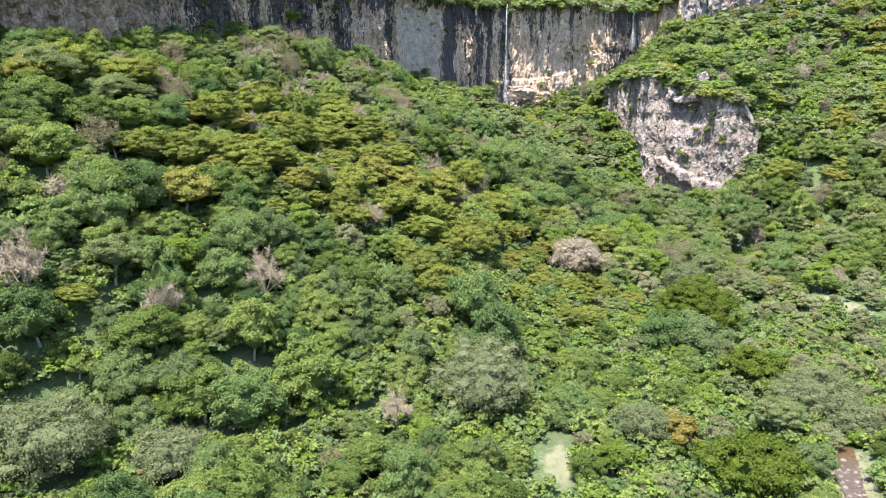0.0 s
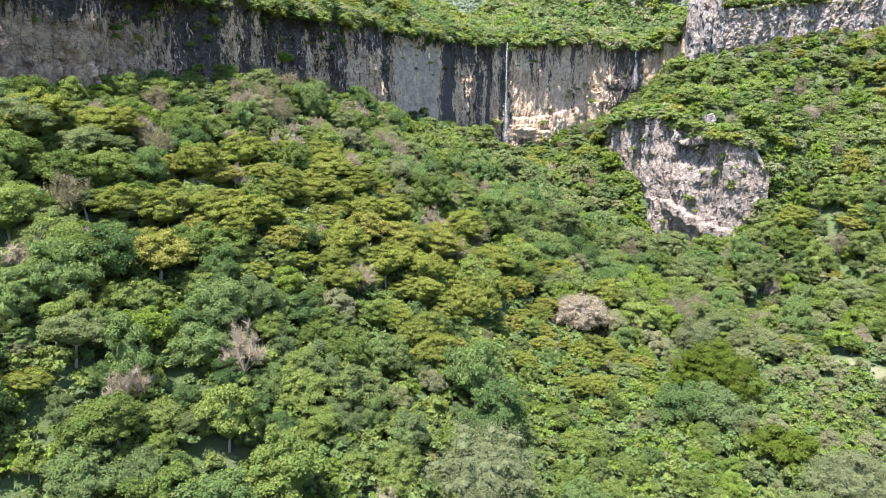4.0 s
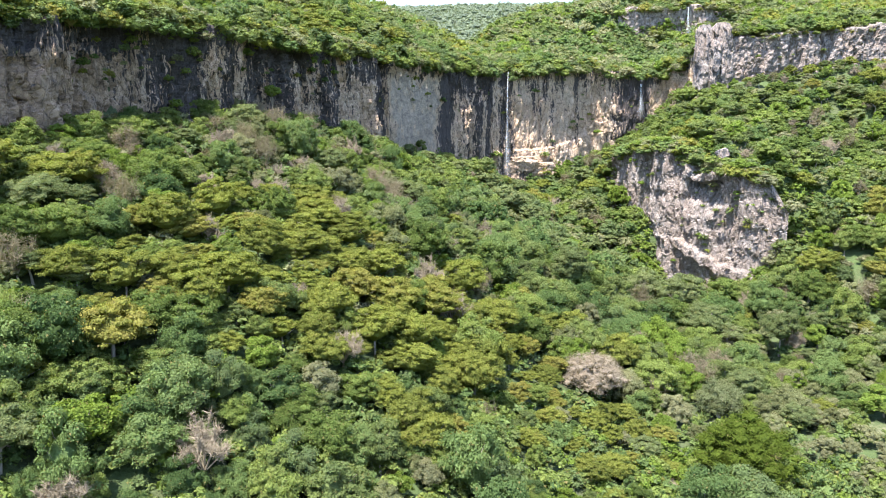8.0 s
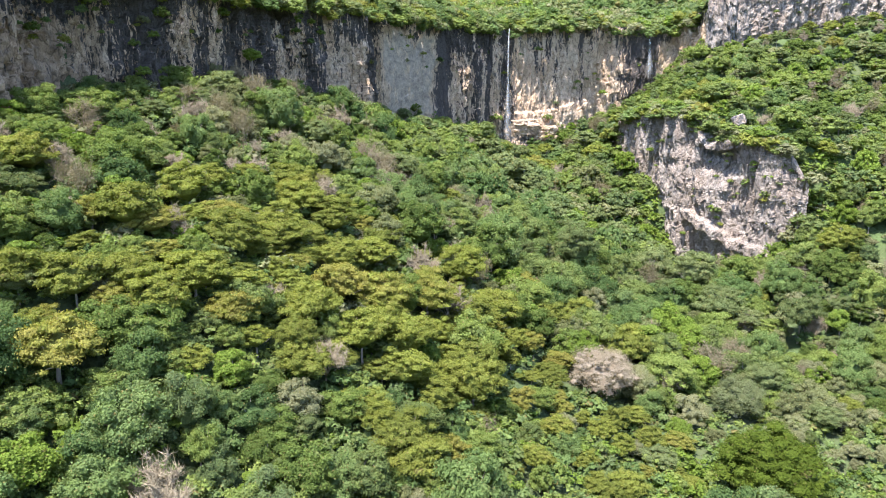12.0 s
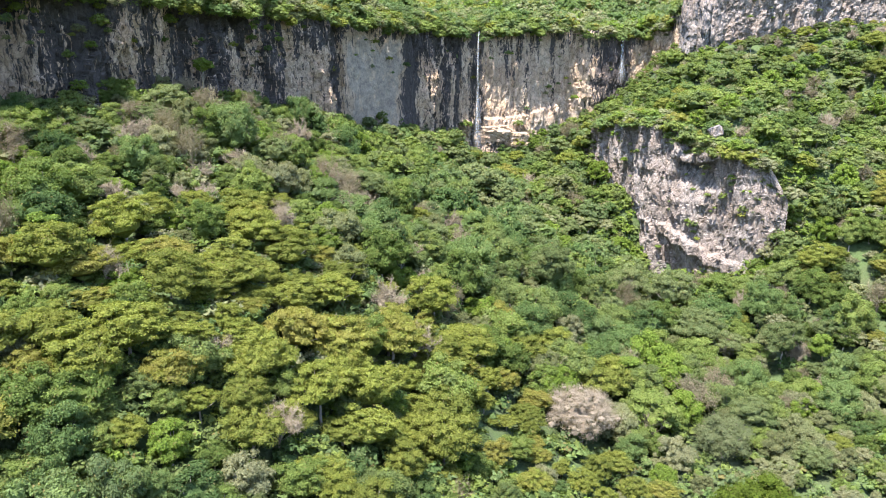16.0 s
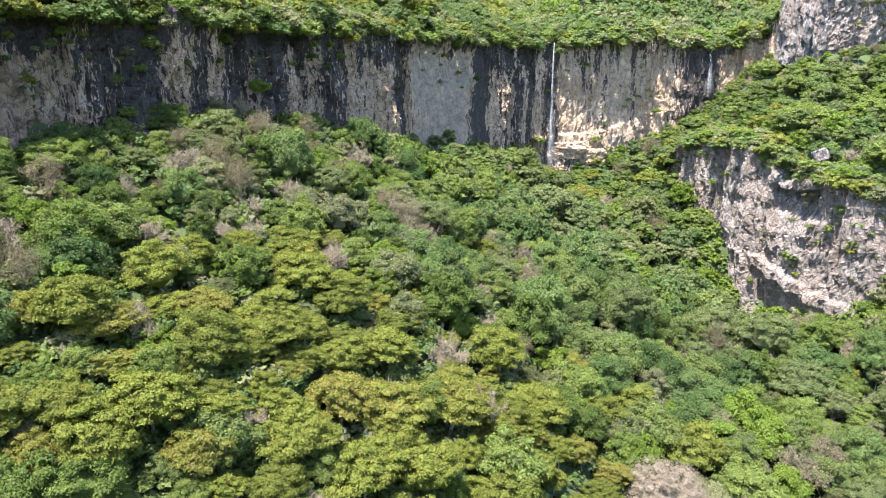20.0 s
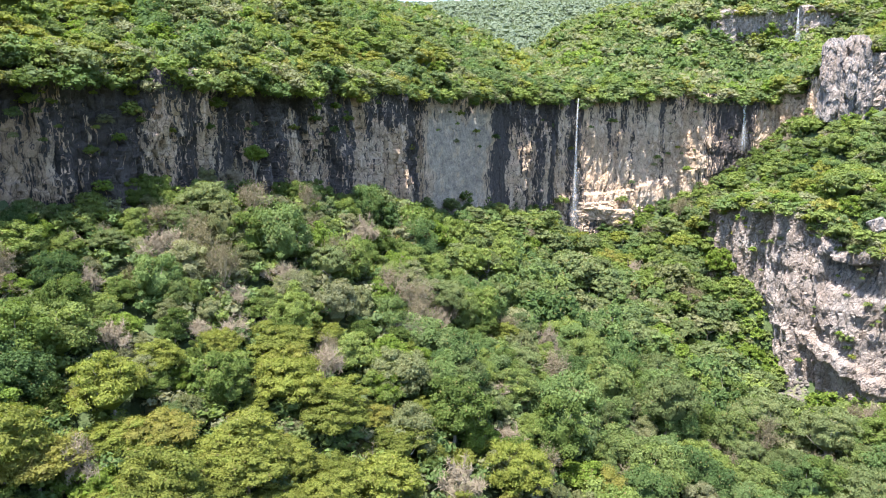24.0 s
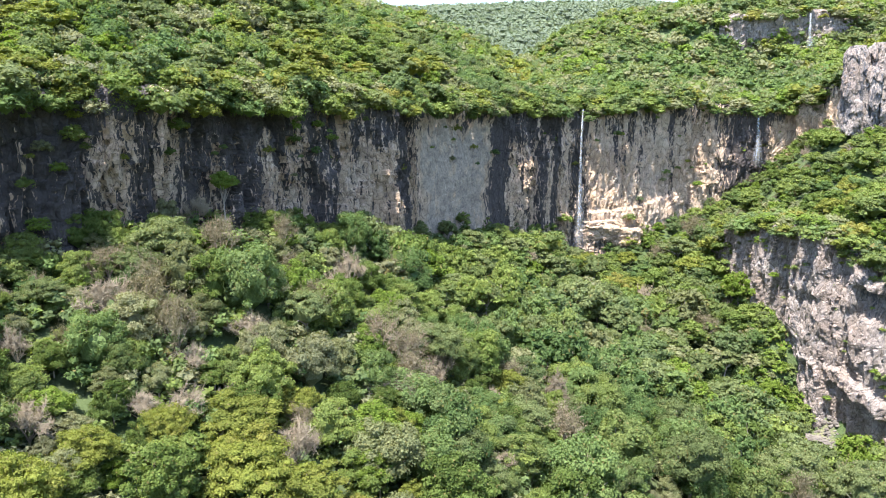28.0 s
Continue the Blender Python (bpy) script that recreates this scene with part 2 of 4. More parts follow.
    col = mix(add, 1.0, col, add("CombineColor", Red=grit, Green=grit, Blue=grit).outputs[0], "MULTIPLY")
    hgt = maths(add, "ADD", maths(add, "ADD", fine, maths(add, "MULTIPLY", mid, 1.3)), maths(add, "MULTIPLY", maths(add, "MINIMUM", cr.outputs["Distance"], 0.12), 4.0))
    bump = add("Bump", Height=hgt, Strength=0.9, Distance=0.45)
    return done(add("BsdfPrincipled", Base_Color=col, Roughness=0.88, Normal=bump.outputs[0]).outputs[0])


CLIFF_ROCK = rock_material("cliff_rock", (0.56, 0.42, 0.31), (0.48, 0.335, 0.225), (0.036, 0.032, 0.035), 1.0)
PALE_ROCK = rock_material("pale_rock", (0.30, 0.258, 0.235), (0.24, 0.188, 0.157), (0.085, 0.083, 0.09), 0.8)


def soil_material(name):
    m, add, done = material(name)
    co = add("TexCoord").outputs["Object"]
    big = add("TexNoise", Vector=co, Scale=0.12, Detail=6.0).outputs[0]
    mid = add("TexNoise", Vector=co, Scale=0.9, Detail=8.0, Roughness=0.7).outputs[0]
    bare = add("Attribute")
    bare.attribute_name = "bare"
    herb = mix(add, mid, rgb(0.022, 0.040, 0.011), rgb(0.065, 0.098, 0.026))
    herb = mix(add, ramp(add, big, [(0.45, (0, 0, 0)), (0.7, (0.5, 0.5, 0.5))]), herb, rgb(0.06, 0.055, 0.03))
    earth = mix(add, mid, rgb(0.07, 0.085, 0.035), rgb(0.17, 0.15, 0.095))
    edge = maths(add, "ADD", bare.outputs["Fac"], maths(add, "MULTIPLY", maths(add, "SUBTRACT", mid, 0.5), 1.2))
    col = mix(add, ramp(add, edge, [(0.35, (0, 0, 0)), (0.65, (1, 1, 1))]), herb, earth)
    bump = add("Bump", Height=mid, Strength=0.8, Distance=0.6)
    return done(add("BsdfPrincipled", Base_Color=col, Roughness=0.95, Normal=bump.outputs[0]).outputs[0])


SOIL = soil_material("forest_floor")


def stone_material():
    m, add, done = material("river_stone")
    co, ob = add("TexCoord").outputs["Object"], add("ObjectInfo").outputs["Random"]
    isl = add("NewGeometry").outputs["Random Per Island"]
    n = add("TexNoise", Vector=co, Scale=2.5, Detail=8.0).outputs[0]
    tone = maths(add, "FRACT", maths(add, "ADD", ob, isl))
    col = mix(add, tone, rgb(0.04, 0.037, 0.035), rgb(0.13, 0.118, 0.108))
    col = mix(add, maths(add, "MULTIPLY", n, 0.6), col, rgb(0.13, 0.105, 0.08))
    bump = add("Bump", Height=n, Strength=0.6, Distance=0.15)
    return done(add("BsdfPrincipled", Base_Color=col, Roughness=0.85, Normal=bump.outputs[0]).outputs[0])


STONE = stone_material()


def water_material():
    m, add, done = material("stream_water")
    co = add("TexCoord").outputs["Object"]
    n = add("TexNoise", Vector=co, Scale=1.6, Detail=6.0).outputs[0]
    bump = add("Bump", Height=n, Strength=0.5, Distance=0.08)
    col = mix(add, ramp(add, n, [(0.55, (0, 0, 0)), (0.72, (0.7, 0.7, 0.7))]), rgb(0.055, 0.036, 0.02), rgb(0.12, 0.095, 0.07))
    return done(add("BsdfPrincipled", Base_Color=col, Roughness=0.3, Normal=bump.outputs[0]).outputs[0])


WATER = water_material()


def fall_material():
    m, add, done = material("falling_water")
    co = add("TexCoord").outputs["Object"]
    up = add("Mapping", Vector=co)
    up.inputs["Scale"].default_value = (5.0, 5.0, 0.07)
    n = add("TexNoise", Vector=up.outputs[0], Scale=1.0, Detail=6.0, Roughness=0.65).outputs[0]
    thick = add("Attribute")
    thick.attribute_name = "thick"
    a = maths(add, "MULTIPLY", ramp(add, n, [(0.36, (0.14, 0.14, 0.14)), (0.66, (1, 1, 1))]), thick.outputs["Fac"], True)
    p = add("BsdfPrincipled", Base_Color=rgb(0.88, 0.90, 0.92), Roughness=0.5, Alpha=a)
    return done(p.outputs[0])


FALL = fall_material()

# ---- the lie of the land: heights along its natural lines ----
# main cliff, from its near end to the far fall and on along the upper band: x, y, foot, rim
CLIFF = np.array([
    (-150, 40, 46, 72), (-110, 95, 53.5, 76), (-92, 120, 56.5, 78), (-81, 142, 58.5, 79.5), (-69, 174, 59.5, 82.5), (-54, 197, 62, 82.5),
    (-42, 217, 60.5, 82), (-36, 230, 54, 82), (-28, 247, 52, 82), (-10, 285, 49, 82), (10, 309, 45, 81.5),
    (20, 313, 33.5, 80.5), (36, 320, 40.5, 82.5), (53, 333, 44.5, 84.5), (66, 338, 48, 81.5), (80, 341, 56, 81), (92, 343, 64, 82.5),
    (97, 336, 74, 84), (101, 322, 77, 90)], float)
BAND = np.array([(103, 319, 74, 90), (110, 316, 74.5, 94.5), (130, 318, 76.5, 95.5), (150, 319, 80, 97), (190, 324, 85, 99), (260, 330, 94, 103)], float)
# crag on the spur: x, y, foot, top
CRAG = np.array([(58, 308, 33, 38), (61, 300, 30.5, 47.5), (62.7, 292.6, 30.5, 50), (66, 280, 26, 52), (68.4, 269.4, 24, 53), (70, 262, 9, 53.5), (73, 255, 7, 52),
                 (75, 250, 6, 49), (76.6, 247, 6, 46), (80, 241, 7, 46.5), (84, 235, 11, 47.3), (87, 231, 13, 46), (90, 229, 16, 43), (92, 228, 18, 39), (94, 228.5, 25, 35)], float)
# high band over the hanging valley: x, y, foot, top
HIGH = np.array([(80, 400, 104.5, 116.5), (88, 402, 103, 118), (104, 406, 103.5, 119), (118, 409, 103.5, 120), (132, 412, 106, 120), (142, 414, 112, 119)], float)
SLOPE_LEFT = [(-52, 90, 27), (-40, 90, 20), (-29, 101, 18), (-13, 105, 14), (-36, 105, 25), (-56, 101, 30), (-48, 75, 9), (-34, 143, 39),
              (-31, 134, 35), (-47, 141, 42), (-12, 146, 28), (-6, 158, 26), (6, 138, 14), (-34, 180, 48), (-48, 161, 48),
              (-16, 185, 37), (-6, 179, 33), (-6, 226, 35), (-75, 100, 40)]
GULLY = [(13, 81, 5), (3, 89, 5.5), (52, 89, 1.4), (62, 115, 1), (60, 140, 1.5), (26, 154, 5), (48, 152, 3), (21, 170, 11), (43, 190, 6),
         (78, 176, 1.5), (35, 234, 13), (53, 268, 17), (20, 305, 33), (64, 248, 7), (40, 212, 8)]
SPUR = [(80, 142, 4), (97, 186, 9), (77, 198, 7), (102, 214, 25), (115, 252, 45), (120, 270, 52), (140, 285, 56), (85, 262, 50), (90, 245, 46),
        (80, 280, 52), (74, 310, 47), (92, 306, 67), (120, 308, 75), (150, 312, 80), (200, 300, 82), (150, 200, 35), (150, 140, 22), (220, 180, 60)]
BEHIND = [(0, 20, 5), (0, -60, 14), (60, 30, 1.5), (100, 60, 5), (-50, 40, 8), (-120, 30, 38), (160, 60, 20), (0, -200, 60), (-300, -100, 120), (300, -100, 120), (400, 150, 120)]
TOPS = [(-28, 260, 86), (-33, 284, 94), (-60, 250, 101), (-85, 210, 100), (-100, 260, 124), (-60, 330, 112), (-46, 380, 116), (-28, 380, 110), (-14, 380, 104), (-4, 382, 97),
        (19, 322, 77), (25, 350, 82), (14, 390, 90), (10, 430, 95), (60, 380, 93), (90, 396, 99), (0, 470, 98), (24, 452, 114), (45, 460, 124), (-3, 533, 114), (95, 455, 125),
        (150, 445, 125), (180, 380, 114), (150, 340, 101), (-150, 200, 120), (-180, 350, 150), (-60, 450, 106), (-90, 600, 130), (40, 620, 134)]
FAR = [(-600, 880, 205), (-250, 880, 192), (0, 900, 196), (250, 880, 196), (600, 880, 200), (-900, 300, 220), (900, 300, 220), (-800, -600, 200), (800, -600, 200), (0, -900, 200), (-500, 1500, 180), (500, 1500, 180), (0, 2500, 185)]


def spread(points):
    """A smooth surface that runs through heights given at places."""
    P = np.array(points, float)
    n = len(P)
    D = np.hypot(P[:, None, 0] - P[None, :, 0], P[:, None, 1] - P[None, :, 1])
    A = np.ones((n + 1, n + 1))
    A[:n, :n], A[n, n] = -D, 0
    w = np.linalg.solve(A, np.append(P[:, 2], 0))

    def at(x, y):
        out = np.full(np.shape(x), w[n])
        for i in range(n):
            out = out - w[i] * np.sqrt((x - P[i, 0]) ** 2 + (y - P[i, 1]) ** 2 + 4.0)
        return out

    return at


EDGE = np.concatenate([CLIFF, BAND])
low_points = [(x, y - 3, f) for x, y, f, r in EDGE]
along = np.gradient(CRAG[:, :2], axis=0)
along /= np.hypot(along[:, 0], along[:, 1])[:, None]
for (x, y, f, r), (ax, ay) in list(zip(CRAG, along))[1:-1]:
    low_points += [(x + ay * 1.2, y - ax * 1.2, f), (x + ay * 5, y - ax * 5, f - 0.5), (x - ay * 6, y + ax * 6, r)]
low_points += SLOPE_LEFT + GULLY + SPUR + BEHIND + FAR
high_points = [(x - 1, y + 4, r - 1) for x, y, f, r in EDGE] + [(x, y - 3, f - 1) for x, y, f, r in HIGH] + [(x, y + 4, r - 1) for x, y, f, r in HIGH] + TOPS + FAR
low_land, high_land = spread(low_points), spread(high_points)


def edge_y(x):
    return np.interp(x, np.concatenate([[-400], EDGE[:, 0], [500]]), np.concatenate([[-120], EDGE[:, 1], [345]]))


def height(x, y):
    x, y = np.asarray(x, float), np.asarray(y, float)
    z = np.where(y > edge_y(x) + 4.0, high_land(x, y), low_land(x, y))
    return z + 0.7 * fbm(x / 14, y / 14, 0, 3, 3)


def river_x(y):
    """The stream's middle line."""
    return np.interp(y, [0, 60, 82, 90, 100, 112, 130, 160], [36, 44, 50, 53.5, 62, 74, 92, 130])


def bare_ground(x, y):
    """Places with no trees: clearing, stream bed, footpath scars, scree."""
    b = np.exp(-(((x - 12) / 2.4) ** 2 + ((y - 78.5) / 5.0) ** 2))
    b = np.maximum(b, np.exp(-((x - river_x(y)) / 3.0) ** 2) * np.exp(-((y - 82) / 8.5) ** 4))
    b = np.maximum(b, np.exp(-(((x - 80.5 - (y - 142) * -0.25) / 2.8) ** 2 + ((y - 143) / 10) ** 2)))
    b = np.maximum(b, np.exp(-(((x - 68.0 - (y - 250) * 0.5) / 4.0) ** 2 + ((y - 249) / 6.5) ** 2)))
    return b


def axis(fine_a, fine_b, step, far):
    a, b, s, lo, hi = fine_a, fine_b, step, [], []
    while a > -far:
        s *= 1.22
        a -= s
        lo.append(a)
    s = step
    while b < far:
        s *= 1.22
        b += s
        hi.append(b)
    return np.array(lo[::-1] + list(np.arange(fine_a, fine_b + 0.1, step)) + hi)


gx, gy = axis(-130, 220, 2.5, 2600), axis(20, 460, 2.5, 2600)
X, Y = np.meshgrid(gx, gy)
Z = height(X, Y)
bare = bare_ground(X, Y)
bed = np.exp(-((X - river_x(Y)) / 3.0) ** 2) * (Y < 150) * (Y > 0)
Z = Z - 1.3 * bed
nx = len(gx)
idx = np.arange(len(gy) * nx).reshape(len(gy), nx)
quads = np.stack([idx[:-1, :-1], idx[:-1, 1:], idx[1:, 1:], idx[1:, :-1]], -1).reshape(-1, 4)
ground = new("ground", mesh("ground", np.stack([X, Y, Z], -1).reshape(-1, 3), quads, SOIL, True, bare=bare.ravel()))
tagged(ground, "steep forest floor of green herbs and brown soil", "ground", kind="structure")


def lie(x, y):
    """Height of the ground sheet itself."""
    i = np.clip(np.searchsorted(gx, x) - 1, 0, len(gx) - 2)
    j = np.clip(np.searchsorted(gy, y) - 1, 0, len(gy) - 2)
    a, b = (x - gx[i]) / (gx[i + 1] - gx[i]), (y - gy[j]) / (gy[j + 1] - gy[j])
    return (Z[j, i] * (1 - a) + Z[j, i + 1] * a) * (1 - b) + (Z[j + 1, i] * (1 - a) + Z[j + 1, i + 1] * a) * b


# ---- cliffs ----
def cliff(name, line, mat, label, step=0.45, columns=0.95, lean=0.0, smooth_span=None, stain_shade=None, seed=0, out=2.5, below=4.0, size=1.0, grain=1.0, behind=9.0, relief=None, tall=1.0):
    """A broken rock face that follows line (x, y, foot, rim), with upright ribs, ledges and overhangs."""
    P = line[:, :2]
    seg = np.hypot(*np.diff(P, axis=0).T)
    s_at = np.concatenate([[0], np.cumsum(seg)])
    s = np.arange(0, s_at[-1], step)
    px, py = np.interp(s, s_at, P[:, 0]), np.interp(s, s_at, P[:, 1])
    k = max(3, int(6 / step))
    ker = np.ones(k) / k
    px, py = (np.convolve(np.pad(a, (k, k), "edge"), ker, "same")[k:-k] for a in (px, py))
    tx, ty = np.gradient(px), np.gradient(py)
    ln = np.hypot(tx, ty)
    ox, oy = ty / ln, -tx / ln                     # towards the valley
    foot, rim = np.interp(s, s_at, line[:, 2]) - below, np.interp(s, s_at, line[:, 3])
    rim = rim + 1.1 * fbm(s / 9, 0, 0, 3, seed + 5)
    rows = int((rim - foot).max() / step)
    v = np.linspace(0, 1, rows)
    S, Vv = np.meshgrid(s, v)
    Zc = foot + (rim - foot) * Vv
    wob = 1.2 * vnoise(S / 12, Zc / 18, 0, seed + 9)
    warped = S + wob + 0.5 * vnoise(S / 1.7, Zc / 2.5, 0, seed + 12)
    wide = 1.0 / size
    ribs = 1.5 + 1.3 * cells(warped / 5.0 * wide, Zc / 22 * wide, seed) + 0.7 * cells(warped / 1.9 * wide, Zc / 9 * wide, seed + 1) + np.abs(vnoise(warped / 3.4, Zc / 30, 0, seed + 13)) * 1.2
    beds = 0.3 * vnoise(S / 22, Zc / 2.6, 0, seed + 2)
    big = 2.2 * fbm(S / 26, Zc / 30, 0, 2, seed + 4)
    blocks = 0.45 * cells(warped / 1.1 * wide, Zc / 3.0 * wide / tall, seed + 6) + 0.28 * cells(warped / 0.7 * wide + 5, Zc / 1.2 * wide / tall, seed + 8)
    grit = 0.28 * grain * fbm(S / 1.3, Zc / 1.3 / tall, 0, 3, seed + 7)
    calm = np.ones_like(S)
    if smooth_span:
        calm = 1 - 0.85 * np.clip(np.minimum(S - smooth_span[0], smooth_span[1] - S) / 3.0, 0, 1) * np.clip((0.93 - Vv) * 8, 0, 1)
    if name == "cliff_main":
        calm = calm * np.where(S > 305, 0.5, 1.0)
        big = big + 1.0 * cells(warped / 6.0, Zc / 14.0, 77) * np.clip((S - 300) / 6, 0, 1)
    D = out + columns * calm * (ribs - 1.5 + blocks) + big * (0.4 + 0.6 * calm) + calm * beds + grit * (0.35 + 0.65 * calm)
    D = D + lean * (Vv - 0.5) * (rim - foot) * 0.1 - 3.0 * np.clip((Vv - 0.95) / 0.05, 0, 1) ** 1.6
    if relief:
        D = D + relief(S, Zc)
    XX, YY = px + ox * D, py + oy * D
    st = np.full_like(S, -0.6) if stain_shade is None else stain_shade(S, Vv, px[None, :] + 0 * S, Zc)
    # the top runs back under the wood
    back = np.array([0.2, 0.55, 1.0]) * behind
    XX = np.concatenate([XX, XX[-1:] - ox * back[:, None]])
    YY = np.concatenate([YY, YY[-1:] - oy * back[:, None]])
    Zc = np.concatenate([Zc, np.repeat(Zc[-1:], 3, 0) + np.array([-0.5, -2.2, -4.5])[:, None]])
    st = np.concatenate([st, np.repeat(st[-1:], 3, 0)])
    rows += 3
    n = len(s)
    ii = np.arange(rows * n).reshape(rows, n)
    q = np.stack([ii[:-1, :-1], ii[:-1, 1:], ii[1:, 1:], ii[1:, :-1]], -1).reshape(-1, 4)
    ob = new(name, mesh(name, np.stack([XX, YY, Zc], -1).reshape(-1, 3), q, mat, False, stain_shade=st.ravel()))
    return tagged(ob, label, "cliff", kind="structure")


# x 71 to 82 is dark in place of a carved cleft
STAINS_AND_CLEFT = np.array([(-66, 0.8), (-61, 1.4), (-58.3, 1.2), (-57.6, -0.3), (-55, -0.1), (-54.4, 1.1), (-53.4, 0.9), (-53, -0.5), (-51.2, -0.3), (-50.4, 1.1), (-48.2, 0.9), (-47.4, -0.2), (-46.6, 1.1), (-43.6, 1.2),
                    (-42.6, -0.5), (-40.5, 0.3), (-38.5, -0.3), (-37, 1.0), (-34.6, 0.7), (-33.8, -0.6), (-28, -0.4), (-27, 1.7), (-25.4, 1.5), (-24.4, 0.0), (-6.5, 0.0), (-5.4, 1.9), (-3.0, 1.7),
                    (-2.2, -0.1), (1.8, 0.0), (2.6, 1.3), (3.6, 1.1), (4.2, -0.5), (5.2, -0.3), (5.8, 1.3), (7.2, 1.1), (7.8, -0.4), (9.4, -0.2), (10, 1.2), (12, 0.8), (13, -0.5), (15.5, -0.3), (17.5, 0.9), (21, 0.7), (23, -1.0), (30, -1.2), (33, -0.2), (36, -1.2), (38, 0.2),
                    (40, -1.3), (46, -1.3), (49, 0.2), (52, -1.3), (62, -0.9), (68, 0.4), (71, 1.4), (82, 1.5), (84.5, -0.9), (98, -1.0)])


def main_stain_shade(S, v, x, z):
    xs = x + np.interp(x, [0, 20], [1.8, 0.6]) + 0.7 * vnoise(z / 7, x / 9, 0, 71)
    st = np.interp(xs, STAINS_AND_CLEFT[:, 0], STAINS_AND_CLEFT[:, 1])
    # black tongues of uneven length hang from the rim: drips plus painted canopy shade
    reach = np.clip(0.14 + 0.30 * fbm(xs / 3.2, 0, 0, 3, 72), 0.05, 0.8)
    st = st + 1.5 * np.clip((v - (1 - reach)) * 14, 0, 1) - 1.9 * np.clip((-65 - x) / 7, 0, 1) * np.clip((0.8 - v) * 5, 0, 1)
    panel = np.clip(np.minimum(xs + 23.4 + 1.6 * fbm(z / 5, 0, 0, 3, 8), -6.4 - xs + 1.5 * fbm(z / 4, 9, 0, 3, 9)) / 1.6, 0, 1) * np.clip((0.83 + 0.10 * fbm(xs / 2.0, 0, 0, 3, 6) - v) * 14, 0, 1)
    # pale foot under the long joint beside the fall
    joint = np.interp(x, [22, 36, 53, 70], [48.5, 49.5, 50.5, 54])
    st = st - 1.1 * np.clip((x - 22) / 3, 0, 1) * np.clip((joint - z) / 0.5, 0, 1)
    return st * (1 - panel) - 2.9 * panel


def main_relief(S, z):
    joint = np.interp(S, [300, 318, 340, 360], [48.5, 49.5, 50.5, 54])
    return np.where((S > 318) & (S < 362), 0.9 * np.clip((joint - z) / 0.6, 0, 1), 0.0)


def crag_relief(S, z):
    """An overhang high up in the middle, a slanting ledge low down, a step at its foot."""
    S = S + 0.8 * vnoise(z / 3, S / 4, 0, 17)
    roof = 42.5 + 0.8 * vnoise(S / 2.5, 0, 0, 18)
    inside = np.clip(np.minimum(S - 59.5, 73.5 - S) / 1.2, 0, 1)
    d = -3.4 * inside * np.clip((roof - z) / 0.5, 0, 1) * np.clip((z - 31) / 9, 0, 1)
    edge = np.interp(S, [47, 61, 72, 87], [24.5, 23, 19, 15.5]) + 0.6 * vnoise(S / 2.2, 0, 0, 19)
    thick = np.clip((S - 52) / 8, 0, 1)
    d = d + thick * 1.9 * np.clip((edge - z) / 0.8, 0, 1)
    d = d - thick * 1.3 * np.clip((edge - 3.6 - z) / 0.8, 0, 1)
    return d + 1.2 * np.clip((58 - S) / 6, 0, 1) * np.clip((S - 47) / 3, 0, 1)


def crag_stain_shade(S, v, x, z):
    # shade below the overhang is painted in as extra darkness
    hollow_shade = np.clip(np.minimum(S - 59.5, 73.5 - S) / 2, 0, 1) * np.clip((44 - z) / 2, 0, 1) * np.clip((z - 32) / 6, 0, 1)
    return -1.5 + 1.3 * np.clip((v - 0.93) / 0.05, 0, 1) + 1.2 * hollow_shade + 0.35 * np.clip((46 - S) / 10, 0, 1) + 0.3 * np.clip((S - 76) / 8, 0, 1)


cliff("cliff_main", CLIFF, CLIFF_ROCK, "tall dark water-stained rock cliff with upright ribs", columns=1.2, stain_shade=main_stain_shade, smooth_span=(246, 294), seed=1, relief=main_relief, tall=1.8)
cliff("cliff_band", BAND, PALE_ROCK, "pale grey rock band above the wooded spur", step=0.55, seed=21)
cliff("cliff_crag", CRAG, PALE_ROCK, "pale pinkish grey crag on the wooded spur", seed=31, columns=0.75, lean=0.4, out=2.2, size=1.1, grain=0.9, tall=2.2, behind=5.0, stain_shade=crag_stain_shade, relief=crag_relief)
cliff("cliff_high", HIGH, PALE_ROCK, "layered pale cliff band high above the valley", step=0.6, columns=0.5, seed=41)


